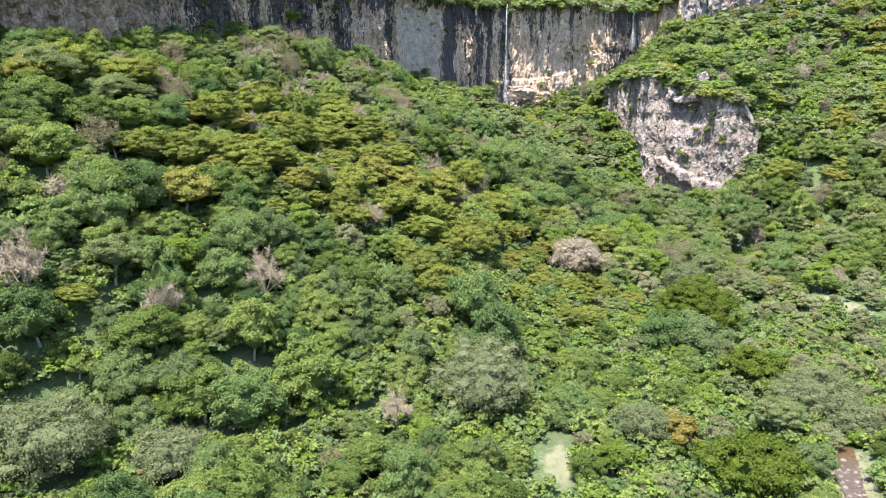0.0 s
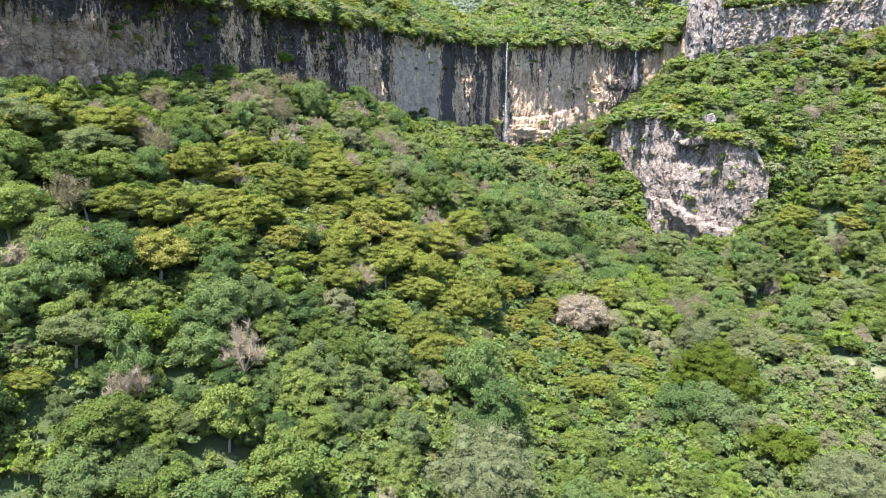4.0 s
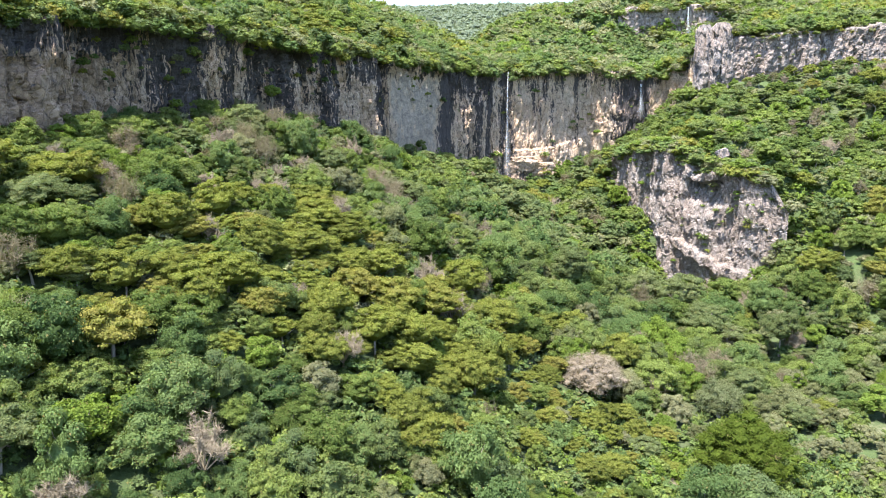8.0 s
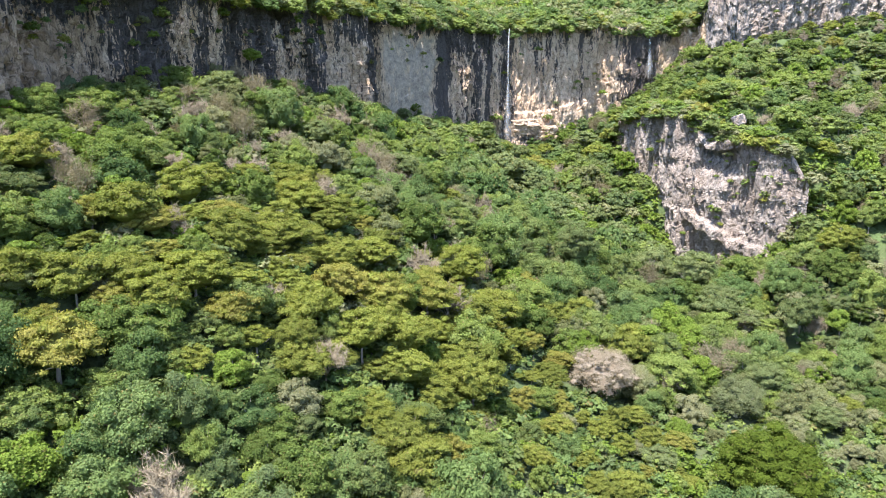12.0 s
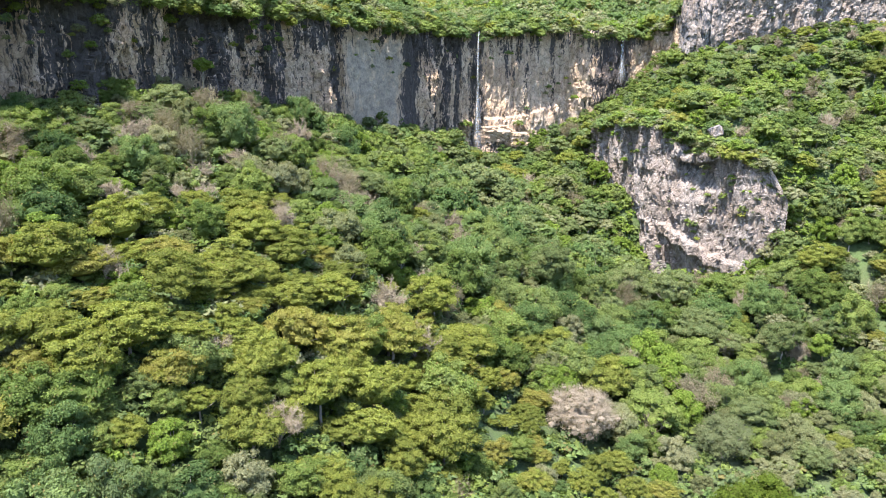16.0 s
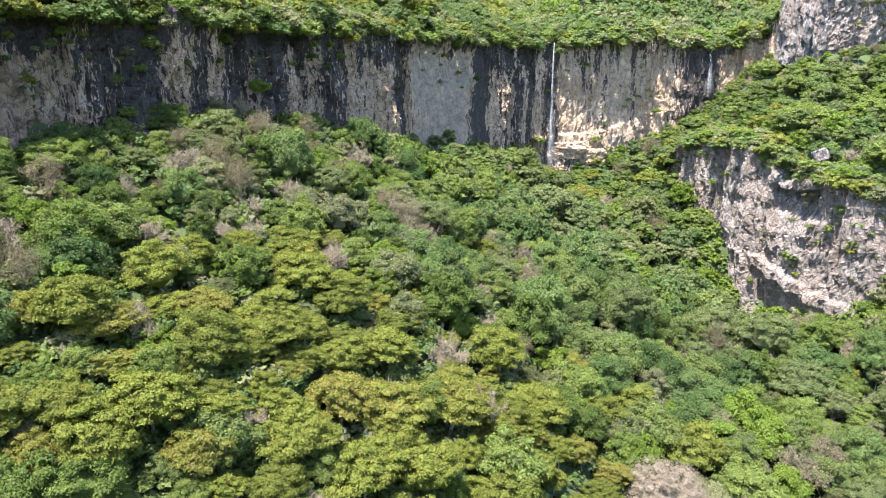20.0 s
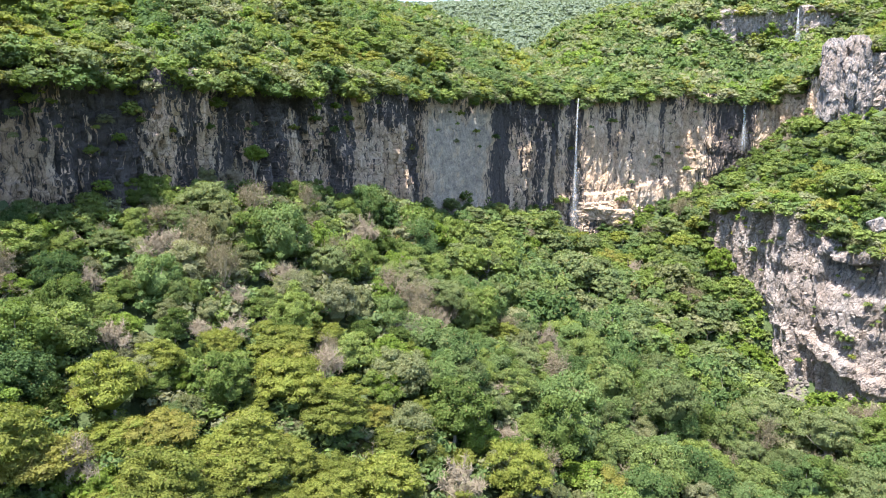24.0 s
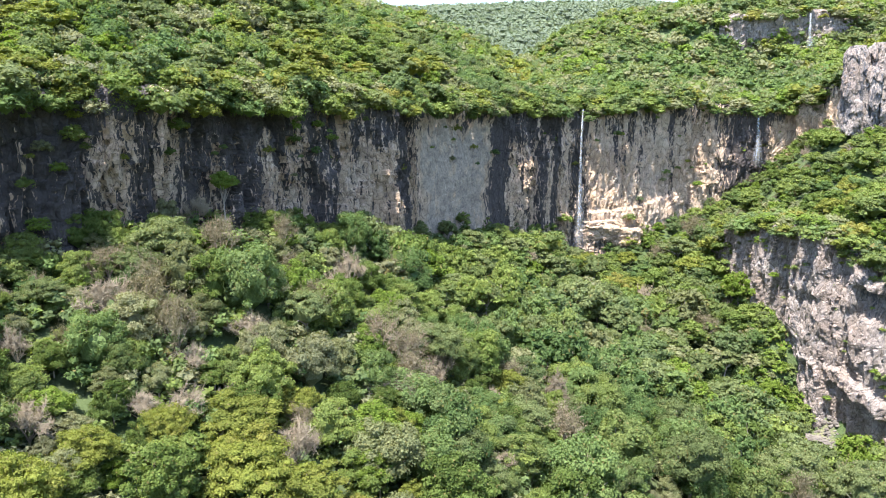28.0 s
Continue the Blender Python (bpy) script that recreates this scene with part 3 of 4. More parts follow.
# ---- waterfalls ----
def waterfall(x, y, top, bottom, width, drift, label, seed):
    r = np.random.default_rng(seed)
    root = tagged(new("waterfall"), label, "waterfall", "waterfalls")
    root.location = (x, y, bottom)
    h = top - bottom
    t = np.linspace(0, 1, 48)
    for k in range(7):
        main = k < 3
        sp = (r.random() - 0.5) * width * (0.25 if main else 1.0)
        cx = drift * np.minimum(t * 6, 1) ** 0.7 + sp * (0.15 + 0.85 * t) + 0.10 * vnoise(t * 9, k, 0, seed)
        cy = -1.6 * t ** 0.5 - 0.12 * k
        w = width * (0.2 + 0.6 * t ** 0.8) * (0.8 + 0.4 * r.random()) * (1 + 0.35 * vnoise(t * 11, k * 3.3, 0, seed + 1)) * (1.0 if main else 0.8)
        thick = np.interp(t, [0, 0.06, 0.4, 0.8, 1], [0.62, 0.7, 0.40, 0.26, 0.05]) * (0.40 if main else 0.2)
        V, A = [], []
        for side in (-1, -0.4, 0.4, 1):
            V.append(np.stack([cx + side * w / 2, cy - 0.25 * (1 - side * side), h * (1 - t)], -1))
            A.append(thick * (0.0 if abs(side) == 1 else 1))
        ii = np.arange(4 * 48).reshape(4, 48)
        q = np.stack([ii[:-1, :-1], ii[:-1, 1:], ii[1:, 1:], ii[1:, :-1]], -1).reshape(-1, 4)
        part("strand", mesh("strand", np.concatenate(V), q, FALL, True, thick=np.concatenate(A)), root)
    # loose spray about the lower half
    V, A = [], []
    for side in (-1, -0.6, -0.2, 0.2, 0.6, 1):
        V.append(np.stack([drift + side * width * (0.3 + 1.1 * t), -2.2 - 0.9 * t - 0.5 * (1 - side * side), h * (0.62 - 0.6 * t)], -1))
        A.append(0.16 * (1 - side * side) * np.sin(math.pi * t) ** 1.2)
    ii = np.arange(6 * 48).reshape(6, 48)
    q = np.stack([ii[:-1, :-1], ii[:-1, 1:], ii[1:, 1:], ii[1:, :-1]], -1).reshape(-1, 4)
    part("spray", mesh("spray", np.concatenate(V), q, FALL, True, thick=np.concatenate(A)), root, "thin drifting spray")
    return root


waterfall(19.8, 308.5, 80.2, 36, 1.6, -0.3, "tall thin white waterfall dropping from the cliff rim", 3)
waterfall(79.0, 336.0, 80.0, 62, 1.7, -0.7, "short white waterfall in a dark rock cleft", 4)
waterfall(118.0, 403.5, 118.5, 102.5, 1.7, 0.0, "distant white waterfall on the high band", 5)


# leaning rock tower at the near end of the band


def rock_column(width, depth, tall, seed, lean, shape=(0.72, 0.92, 1.0, 0.8, 0.42)):
    """An upright broken rock column with ribs and a ragged top."""
    th, v = np.meshgrid(np.linspace(0, 2 * math.pi, 97)[:-1], np.linspace(0, 1, 70))
    z = v * tall
    arc = th * width / 2
    rad = np.interp(v, [0, 0.2, 0.65, 0.92, 1], shape)
    rad = rad * (1 + 0.20 * cells(arc / 2.6, z / 7, seed) + 0.10 * cells(arc / 1.1, z / 2.2, seed + 1) + 0.14 * fbm(np.cos(th) * 1.4, np.sin(th) * 1.4, z / 6, 3, seed + 2))
    V = np.stack([np.cos(th) * rad * width / 2 + lean * v, np.sin(th) * rad * depth / 2, z + 0.5 * cells(arc / 1.6, 0 * z, seed + 3) * v], -1).reshape(-1, 3)
    k = np.arange(70 * 96).reshape(70, 96)
    q = np.stack([k[:-1], np.roll(k, -1, 1)[:-1], np.roll(k, -1, 1)[1:], k[1:]], -1).reshape(-1, 4)
    top = np.array([[lean, 0, tall + 0.4]])
    lid = np.stack([k[-1], np.roll(k[-1], -1), np.full(96, 6720), np.full(96, 6720)], -1)
    tri = np.concatenate([q[:, [0, 1, 2]], q[:, [0, 2, 3]], lid[:, :3]])
    return np.concatenate([V, top]), tri


tower = tagged(new("rock_tower"), "tall grey brown rock tower standing off the band", "rock")
tower.location = (101, 313.5, 72.5)
for dx, dy, w, tall, seed, lean in ((-3.4, 0.4, 7.0, 17.8, 3, -0.2), (2.6, 0.0, 8.2, 18.6, 13, 0.3), (-0.6, -1.2, 6.0, 12.0, 17, 0.2)):
    v, q = rock_column(w, 7.5, tall + 7.0, seed, lean, (0.86, 1.0, 0.98, 0.82, 0.55))
    part("column", mesh("column", v + np.array([dx, dy, 0]), q, PALE_ROCK, False, stain_shade=np.full(len(v), -0.15)), tower)
# pale ledge that the tall fall strikes
ledge = tagged(new("rock_ledge"), "pale flat rock ledge under the tall waterfall", "rock")
ledge.location = (26, 313.0, 36.0)
for dx, dz, w, d, tall, seed, st in ((-2.0, 5.5, 16, 6.5, 5.6, 23, -1.6), (-3.5, -3.0, 13, 5.5, 9.0, 29, 0.25), (8.0, 3.5, 9, 5.0, 5.0, 33, -1.2)):
    v, q = rock_column(w, d, tall * 3.5, seed, 0.0, (0.9, 1.02, 1.04, 1.0, 0.96))
    v[:, 2] /= 3.5
    part("slab", mesh("slab", v + np.array([dx, 0, dz]), q, CLIFF_ROCK, False, stain_shade=np.full(len(v), st)), ledge)
V, F = blob(0.0, 9, 3)
V = np.sign(V) * np.abs(V) ** 0.45 * (1 + 0.16 * cells(V[:, 0] * 1.1 + V[:, 2] * 0.6, V[:, 1] * 1.1 + 4, 9))[:, None]
V = V @ np.array(Matrix.Rotation(0.5, 3, (0.6, 1.0, 0.3)))
boulder = new("boulder", mesh("boulder", V * np.array([1.8, 1.4, 1.5]), F, PALE_ROCK, False, stain_shade=np.full(len(V), 0.6)))
boulder.location = (82, 246.5, 50.2)
tagged(boulder, "big angular grey boulder perched above the crag", "rock")

# ---- stream at the valley foot ----
ys = np.linspace(74, 104, 60)
rx = river_x(ys)
half = 1.5 + 0.5 * vnoise(ys / 4, 0, 0, 5)
bank_z = np.convolve(np.pad(lie(rx, ys), 6, "edge"), np.ones(13) / 13, "valid") + 0.42
sheet = np.stack([np.stack([rx + k * half, ys, bank_z], -1) for k in (-1, -0.4, 0.3, 1)], 0)
ii = np.arange(240).reshape(4, 60)
q = np.stack([ii[:-1, :-1], ii[1:, :-1], ii[1:, 1:], ii[:-1, 1:]], -1).reshape(-1, 4)
stream = new("stream", mesh("stream", sheet.reshape(-1, 3), q, WATER, True))
tagged(stream, "shallow brown stream running over stones", "water", kind="structure")
rs = np.random.default_rng(91)
STONES = []
for i in range(5):
    V, F = blob(0.28, 40 + i, 2)
    STONES.append(mesh("stone", V * np.array([0.48, 0.38, 0.27]), F, STONE, False))
for i in range(110):
    y0 = rs.uniform(75, 90)
    off = rs.normal(0, 1.5)
    st = new("stone", STONES[i % 5])
    k = 0.3 + 0.6 * rs.random() ** 3
    x0 = float(river_x(y0)) + off
    st.matrix_basis = pose(x0, y0, max(float(lie(x0, y0)), float(np.interp(y0, ys, bank_z)) - 0.12) + 0.08 * k, rs.uniform(-12, 12), rs.uniform(-12, 12), rs.uniform(0, 360)) @ Matrix.Diagonal((k, k, k, 1))
    tagged(st, "rounded grey river stone in the stream bed", "stone", "stones in the stream")

# rubble below the crag
items = []
for i in range(520):
    y0 = 249 + rs.normal(0, 3.6)
    x0 = 68.5 + (y0 - 250) * 0.5 + rs.normal(0, 2.0)
    items.append((x0, y0, float(lie(x0, y0)), 0.4 + 1.5 * rs.random() ** 2.5))
raw = [(np.array([v.co[:] for v in m.vertices]), np.array([list(p.vertices) for p in m.polygons])) for m in STONES]
pieces = [(raw[i % 5][0] * k + np.array([a, b, c]), raw[i % 5][1]) for i, (a, b, c, k) in enumerate(items)]
rubble = new("rubble", mesh("rubble", *joined(pieces), STONE))
tagged(rubble, "pale loose rubble fallen below the crag", "rubble", kind="stuff")

# ---- trees ----
def tri_leaves(C, N, size, r):
    """One bent-free leaf spray (a triangle) at each place C, facing about N."""
    n = len(C)
    a = np.cross(N, r.normal(size=(n, 3)))
    a /= np.linalg.norm(a, axis=1)[:, None] + 1e-9
    b = np.cross(N, a)
    s = (size * (0.6 + 0.8 * r.random(n)))[:, None]
    V = np.stack([C + a * s * 0.75, C - a * s * 0.5 + b * s * 0.62, C - a * s * 0.5 - b * s * 0.62], 1).reshape(-1, 3)
    return V, np.arange(3 * n).reshape(n, 3)


OCTA = np.array([[1, 0, 0], [-1, 0, 0], [0, 1, 0], [0, -1, 0], [0, 0, 1], [0, 0, -1]], float)
OCTA_F = np.array([[0, 2, 4], [2, 1, 4], [1, 3, 4], [3, 0, 4], [2, 0, 5], [1, 2, 5], [3, 1, 5], [0, 3, 5]])
BALL = {0: (OCTA * 1.2, OCTA_F), 1: blob(0.0, 0, 1)}


def crown_mesh(name, mat, seed, wide, tall, base, clumps=13, leaves=760, leaf=0.42, flat=0.0, droop=0.0, core=0.62, tier=0.72, airy=0.55):
    """A crown of many small leaf clumps on spreading boughs, with an uneven outline and dark gaps between them.
    flat: umbrella shape; tier: height of a clump to its width; airy: depth of the loose outer leaves."""
    r = np.random.default_rng(seed)
    i = np.arange(clumps) + 0.5
    up = 1 - i / clumps * (1.25 - 0.35 * flat)
    turn = i * 2.39996 + r.random() * 6
    ring = np.sqrt(np.clip(1 - up * up, 0, 1))
    way = np.stack([np.cos(turn) * ring, np.sin(turn) * ring, up], -1)
    lobes = 1 + 0.26 * vnoise(way[:, 0] * 1.6 + seed * 3.7, way[:, 1] * 1.6, way[:, 2] * 1.6, 5)
    C = (way + r.normal(0, 0.09, way.shape)) * (lobes * (0.66 + 0.20 * r.random(clumps)))[:, None]
    size = np.array([wide / 2, wide / 2, tall * 0.56 * (1 - 0.3 * flat)])
    mid = np.array([0, 0, base + tall * (0.40 + 0.2 * flat)])
    C = C * size + mid
    R = (1.16 / math.sqrt(clumps) + 0.06) * (0.55 + 0.9 * r.random(clumps)) * wide / 2
    squash = np.array([1, 1, tier])
    V1, F1 = BALL[1 if leaves > 1500 else 0]
    inner = V1 * size * (np.array([0.62, 0.62, 0.56]) if leaves > 1500 else np.array([0.45, 0.45, 0.4]))
    pieces, tint = [(inner + mid, F1)], [np.full(len(V1), 0.0)]
    hue = 0.07 * r.normal(size=clumps)
    for k in range(clumps):
        pieces.append((V1 * (core * R[k]) * squash * (0.85 + 0.3 * r.random((len(V1), 1))) + C[k], F1))
        tint.append(np.full(len(V1), hue[k]))
    k = r.choice(clumps, leaves, p=R ** 2 / np.sum(R ** 2))
    u = r.normal(size=(leaves, 3))
    u /= np.linalg.norm(u, axis=1)[:, None]
    u[:, 2] = np.where(u[:, 2] < -0.35, -u[:, 2], u[:, 2])
    u = u + 0.4 * way[k]
    u /= np.linalg.norm(u, axis=1)[:, None]
    P = C[k] + u * squash * (R[k] * (0.66 + airy * r.random(leaves) ** 1.2))[:, None]
    P[:, 2] -= droop * r.random(leaves) ** 2
    N = u * np.array([1, 1, 1.1]) + np.array([0, 0, 0.25]) + r.normal(0, 0.62, (leaves, 3))
    N /= np.linalg.norm(N, axis=1)[:, None]
    pieces.append(tri_leaves(P, N, leaf, r))
    tint.append(np.repeat(hue[k] + 0.03 * r.normal(size=leaves), 3))
    return mesh(name, *joined(pieces), mat, tint=np.concatenate(tint)), (C - mid) * 0.85 + mid


def coords(me):
    V = np.empty(len(me.vertices) * 3, np.float32)
    me.vertices.foreach_get("co", V)
    k = len(me.polygons[0].vertices)
    F = np.empty(len(me.polygons) * k, np.int32)
    me.polygons.foreach_get("vertices", F)
    return V.reshape(-1, 3), F.reshape(-1, k)


def own_tint(me):
    T = np.zeros(len(me.vertices), np.float32)
    if "tint" in me.attributes:
        me.attributes["tint"].data.foreach_get("value", T)
    return T


def trunk_mesh(seed, tops, girth, mat=BARK):
    r = np.random.default_rng(seed)
    fork = np.array([0, 0, tops[:, 2].min() * 0.55 + 0.4])
    pieces = [tube([(0, 0, -1.2), (0.05, 0.03, fork[2] * 0.5), fork], [girth * 1.25, girth, girth * 0.8], 6)]
    for c in tops[:: max(1, len(tops) // 6)]:
        m = fork * 0.45 + c * 0.55 + r.normal(0, 0.15, 3)
        pieces.append(tube([fork, m, c], [girth * 0.55, girth * 0.36, girth * 0.14], 4))
    return mesh("trunk", *joined(pieces), mat)


def bare_meshes(seed, wide, tall, twigs=3200, spread_up=1.0):
    """Trunk with limbs, and a leafless crown of fine grey twigs."""
    r = np.random.default_rng(seed)
    fork = np.array([0.1, 0, tall * 0.26])
    trunk, fine, ends = [tube([(0, 0, -1.2), (0.1, 0.05, tall * 0.12), fork], [0.17, 0.14, 0.12], 6)], [], []
    for i in range(9):
        w = i * 2.4 + r.random()
        q = math.sqrt((i + 0.5) / 9)
        end = np.array([math.cos(w) * q * wide * 0.42, math.sin(w) * q * wide * 0.42, tall * (0.95 - 0.38 * q * q * spread_up)])
        m = fork * 0.5 + end * 0.5 + r.normal(0, 0.25, 3) + np.array([0, 0, 0.3])
        trunk.append(tube([fork, m, end], [0.07, 0.045, 0.02], 4))
        for j in range(5):
            a = m + (end - m) * (0.15 + 0.2 * j)
            b = a + r.normal(0, wide * 0.11, 3) + np.array([0, 0, tall * 0.07])
            fine.append(tube([a, (a + b) / 2 + r.normal(0, 0.12, 3), b], [0.035, 0.026, 0.012], 3))
            ends.append((a, b))
    P, F, n = [], [], 0
    for k in range(twigs):
        a, b = ends[k % len(ends)]
        s = a + (b - a) * r.random()
        e = s + r.normal(0, 0.5, 3) * wide / 7 + np.array([0, 0, 0.25])
        side = np.cross(e - s, r.normal(size=3))
        side *= 0.022 / (np.linalg.norm(side) + 1e-6)
        P += [s - side, s + side, e]
    V3, F3 = np.array(P), np.arange(len(P)).reshape(-1, 3)
    vf, ff = joined(fine)
    tri = np.concatenate([ff[:, [0, 1, 2]], ff[:, [0, 2, 3]]])
    return mesh("trunk", *joined(trunk), TWIG), mesh("crown", *joined([(vf, tri), (V3, F3)]), TWIG)


SORTS = {
    # leaf, crown width and height, clear stem, umbrella, clump height to width, clumps, leaf size, words
    "fresh": dict(mat="fresh", wide=5.6, tall=5.0, base=0.4, flat=0.1, tier=0.74, clumps=26, leaf=0.155, name="broadleaf_tree", label="rounded broadleaf tree with fresh green leaves on the slope"),
    "olive": dict(mat="olive", wide=6.6, tall=4.6, base=0.8, flat=0.35, tier=0.42, clumps=52, leaf=0.135, name="acacia_tree", label="flat-topped yellowish green tree on the slope"),
    "deep": dict(mat="deep", wide=5.8, tall=5.2, base=0.4, flat=0.0, tier=0.84, clumps=22, leaf=0.15, name="shade_tree", label="dense dark green tree in the moist gully"),
    "grey": dict(mat="grey", wide=4.6, tall=4.2, base=0.3, flat=0.1, tier=0.74, clumps=24, leaf=0.13, name="scrub_tree", label="small pale grey-green tree with sparse leaves"),
    "lime": dict(mat="lime", wide=4.6, tall=4.2, base=0.3, flat=0.1, tier=0.72, clumps=22, leaf=0.15, name="young_tree", label="small bright lime green tree among the others"),
    "fig": dict(mat="fresh", wide=6.4, tall=5.2, base=0.4, flat=0.2, tier=0.6, clumps=34, leaf=0.155, name="fig_tree", label="spreading green tree with a lumpy crown"),
    "brown": dict(mat="brown", wide=5.2, tall=4.4, base=0.5, flat=0.1, tier=0.6, clumps=24, leaf=0.14, name="withered_tree", label="half bare tree with withered brownish leaves"),
    "blue": dict(mat="blue", wide=6.0, tall=4.4, base=1.2, flat=0.5, tier=0.44, clumps=30, leaf=0.13, name="umbrella_tree", label="umbrella-shaped tree with feathery bluish green leaves"),
}
PROTO = {}
for kind, d in SORTS.items():
    PROTO[kind] = []
    for i in range(6):
        seed = 100 + 17 * i + len(kind) * 7
        q = 0.9 + 0.04 * i
        crown, tops = crown_mesh("crown", LEAF[d["mat"]], seed, d["wide"] * q, d["tall"] * (1.12 - 0.05 * i), d["base"], d["clumps"] + 3 * i, 7200, d["leaf"] * 0.84, d["flat"], tier=d["tier"])
        PROTO[kind].append((trunk_mesh(seed, tops, 0.12 + 0.015 * i), crown))


def simple(kind, seed, leaves, leaf, clumps):
    """A plainer crown of a sort, for trees farther off."""
    d = SORTS[kind]
    return crown_mesh("crown", LEAF[d["mat"]], seed, d["wide"], d["tall"], d["base"], clumps, leaves, leaf, d["flat"], tier=d["tier"])[0]


for i in range(6):
    thin, twiggy = bare_meshes(340 + i, 5.0 + 0.25 * i, 4.8, 1100)
    V, F = coords(twiggy)
    rr = np.random.default_rng(350 + i)
    at = V[rr.integers(0, len(V), 1500)] + rr.normal(0, 0.22, (1500, 3))
    N = rr.normal(0, 0.8, (1500, 3)) + np.array([0, 0, 0.8])
    N /= np.linalg.norm(N, axis=1)[:, None]
    PROTO["brown"][i] = (thin, mesh("crown", *joined([(V, F), tri_leaves(at, N, 0.10, rr)]), LEAF["brown"]))
PROTO["bare"] = [bare_meshes(300 + i, 4.8 + 0.4 * i, 5.0 - 0.2 * i) for i in range(4)]
SIMPLE = {k: [simple(k, 400 + i, 760, 0.28, 16) for i in range(5)] for k in SORTS}
MIDDLE = {k: [simple(k, 450 + i, 1300, 0.25, 22) for i in range(5)] for k in SORTS}
for kind in ("bare", "brown"):
    SIMPLE[kind] = MIDDLE[kind] = [p[1] for p in PROTO[kind]]
NAMES = {**{k: (d["name"], d["label"], "crown") for k, d in SORTS.items()},
         "bare": ("leafless_tree", "leafless tree with a crown of dry grey twigs", "crown")}


def plant(kind, i, x, y, z, scale, turn, label="", stretch=1.0, lean=(0, 0), broad=1.0):
    """One tree as a thing of its own: trunk and crown."""
    nm, text, top = NAMES[kind]
    a, b = PROTO[kind][i % len(PROTO[kind])]
    root = tagged(new(nm), label or text, "tree", "trees on the slopes")
    root.matrix_basis = pose(x, y, z, lean[0], lean[1], turn) @ Matrix.Diagonal((scale * broad, scale / broad, scale * stretch, 1))
    part("trunk", a, root)
    part(top, b if y < 225 or kind in ("bare", "brown") else MIDDLE[kind][i % 5], root)
    return root


def woods(name, items, protos, mat, label):
    """Many trees joined as one uncounted growth. items: variant, x, y, z, scale, turn."""
    raw = [(*coords(p), own_tint(p)) for p in protos]
    Vs, Fs, Ts, n = [], [], [], 0
    for i, x, y, z, s, t in items:
        V, F, own = raw[i % len(raw)]
        c, q = math.cos(t), math.sin(t)
        W = np.stack([(V[:, 0] * c - V[:, 1] * q) * s + x, (V[:, 0] * q + V[:, 1] * c) * s + y, V[:, 2] * s + z], -1)
        Vs.append(W), Fs.append(F + n), Ts.append((x * 0.137 + y * 0.311) % 1.0 + own)
        n += len(V)
    if not Vs:
        return None
    ob = new(name, mesh(name, np.concatenate(Vs), np.concatenate(Fs), mat, False, tint=np.concatenate(Ts)))
    return tagged(ob, label, "woods", kind="stuff")


def scatter(x0, x1, y0, y1, gap, seed):
    r = np.random.default_rng(seed)
    xs, ys = np.meshgrid(np.arange(x0, x1, gap), np.arange(y0, y1, gap))
    xs = xs + (np.arange(xs.shape[0]) % 2)[:, None] * gap / 2
    x = (xs + r.uniform(-0.42, 0.42, xs.shape) * gap).ravel()
    y = (ys + r.uniform(-0.42, 0.42, ys.shape) * gap).ravel()
    keep = (x < 0.67 * y + 8) & (x > -0.76 * y - 14)
    return x[keep], y[keep], r


def steep(x, y):
    e = 1.5
    zx = (height(x + e, y) - height(x - e, y)) / (2 * e)
    zy = (height(x, y + e) - height(x, y - e)) / (2 * e)
    return np.hypot(zx, zy)


def crag_gap(x, y):
    """Distance from the crag's line."""
    n = len(CRAG)
    qx, qy = (np.interp(np.linspace(0, n - 1, 80), range(n), CRAG[:, i]) for i in (0, 1))
    dx, dy = x[..., None] - qx, y[..., None] - qy
    d = np.hypot(dx, dy)
    k = np.argmin(d, axis=-1)[..., None]
    side = np.take_along_axis(dx * -0.92 + dy * -0.39, k, -1)[..., 0]
    near = np.take_along_axis(d, k, -1)[..., 0]
    return np.where(side < 0, near + 2.6, near - 0.6)


# trees that stand out: sort, variant, x, y, crown width
LANDMARKS = [
    ("bare", 1, -40.4, 90, 6.6), ("bare", 0, -29.5, 100, 7.6), ("bare", 2, -34.6, 181, 6.0), ("bare", 3, -12, 146.5, 5.2), ("bare", 0, -56, 85, 8.8),
    ("bare", 1, -49, 173.5, 7.6), ("bare", 2, -16.5, 186, 7.6), ("bare", 0, -6, 158, 7.0), ("bare", 3, -36, 165, 6.0), ("bare", 1, -24.4, 166, 7.0),
    ("bare", 2, -38, 171.6, 5.6), ("bare", 0, -27.6, 208, 6.6), ("bare", 3, -59, 102.6, 7.4), ("bare", 1, -55, 108, 6.0), ("bare", 2, -40, 163, 4.8),
]
LANDMARKS_2 = [
    ("brown", 0, -7, 219, 7.0), ("brown", 1, 8, 204.5, 8.4), ("brown", 2, 43.6, 191, 8.2), ("brown", 3, 50.5, 168, 10.5), ("brown", 4, -16, 154, 5.4),
    ("olive", 2, -18.8, 146.4, 7.2), ("lime", 0, -48.7, 139.4, 5.8), ("deep", 3, 68.7, 204, 11.0), ("deep", 1, 20.4, 179.5, 8.6),
    ("grey", 2, 45.7, 282, 11.0), ("deep", 2, 36.5, 120, 8.5), ("deep", 4, 42, 119.5, 10.0), ("blue", 1, 44.5, 91, 6.4),
    ("fresh", 0, -20.5, 85, 8.2), ("fresh", 3, -32, 79.5, 8.2),
]
taken = []
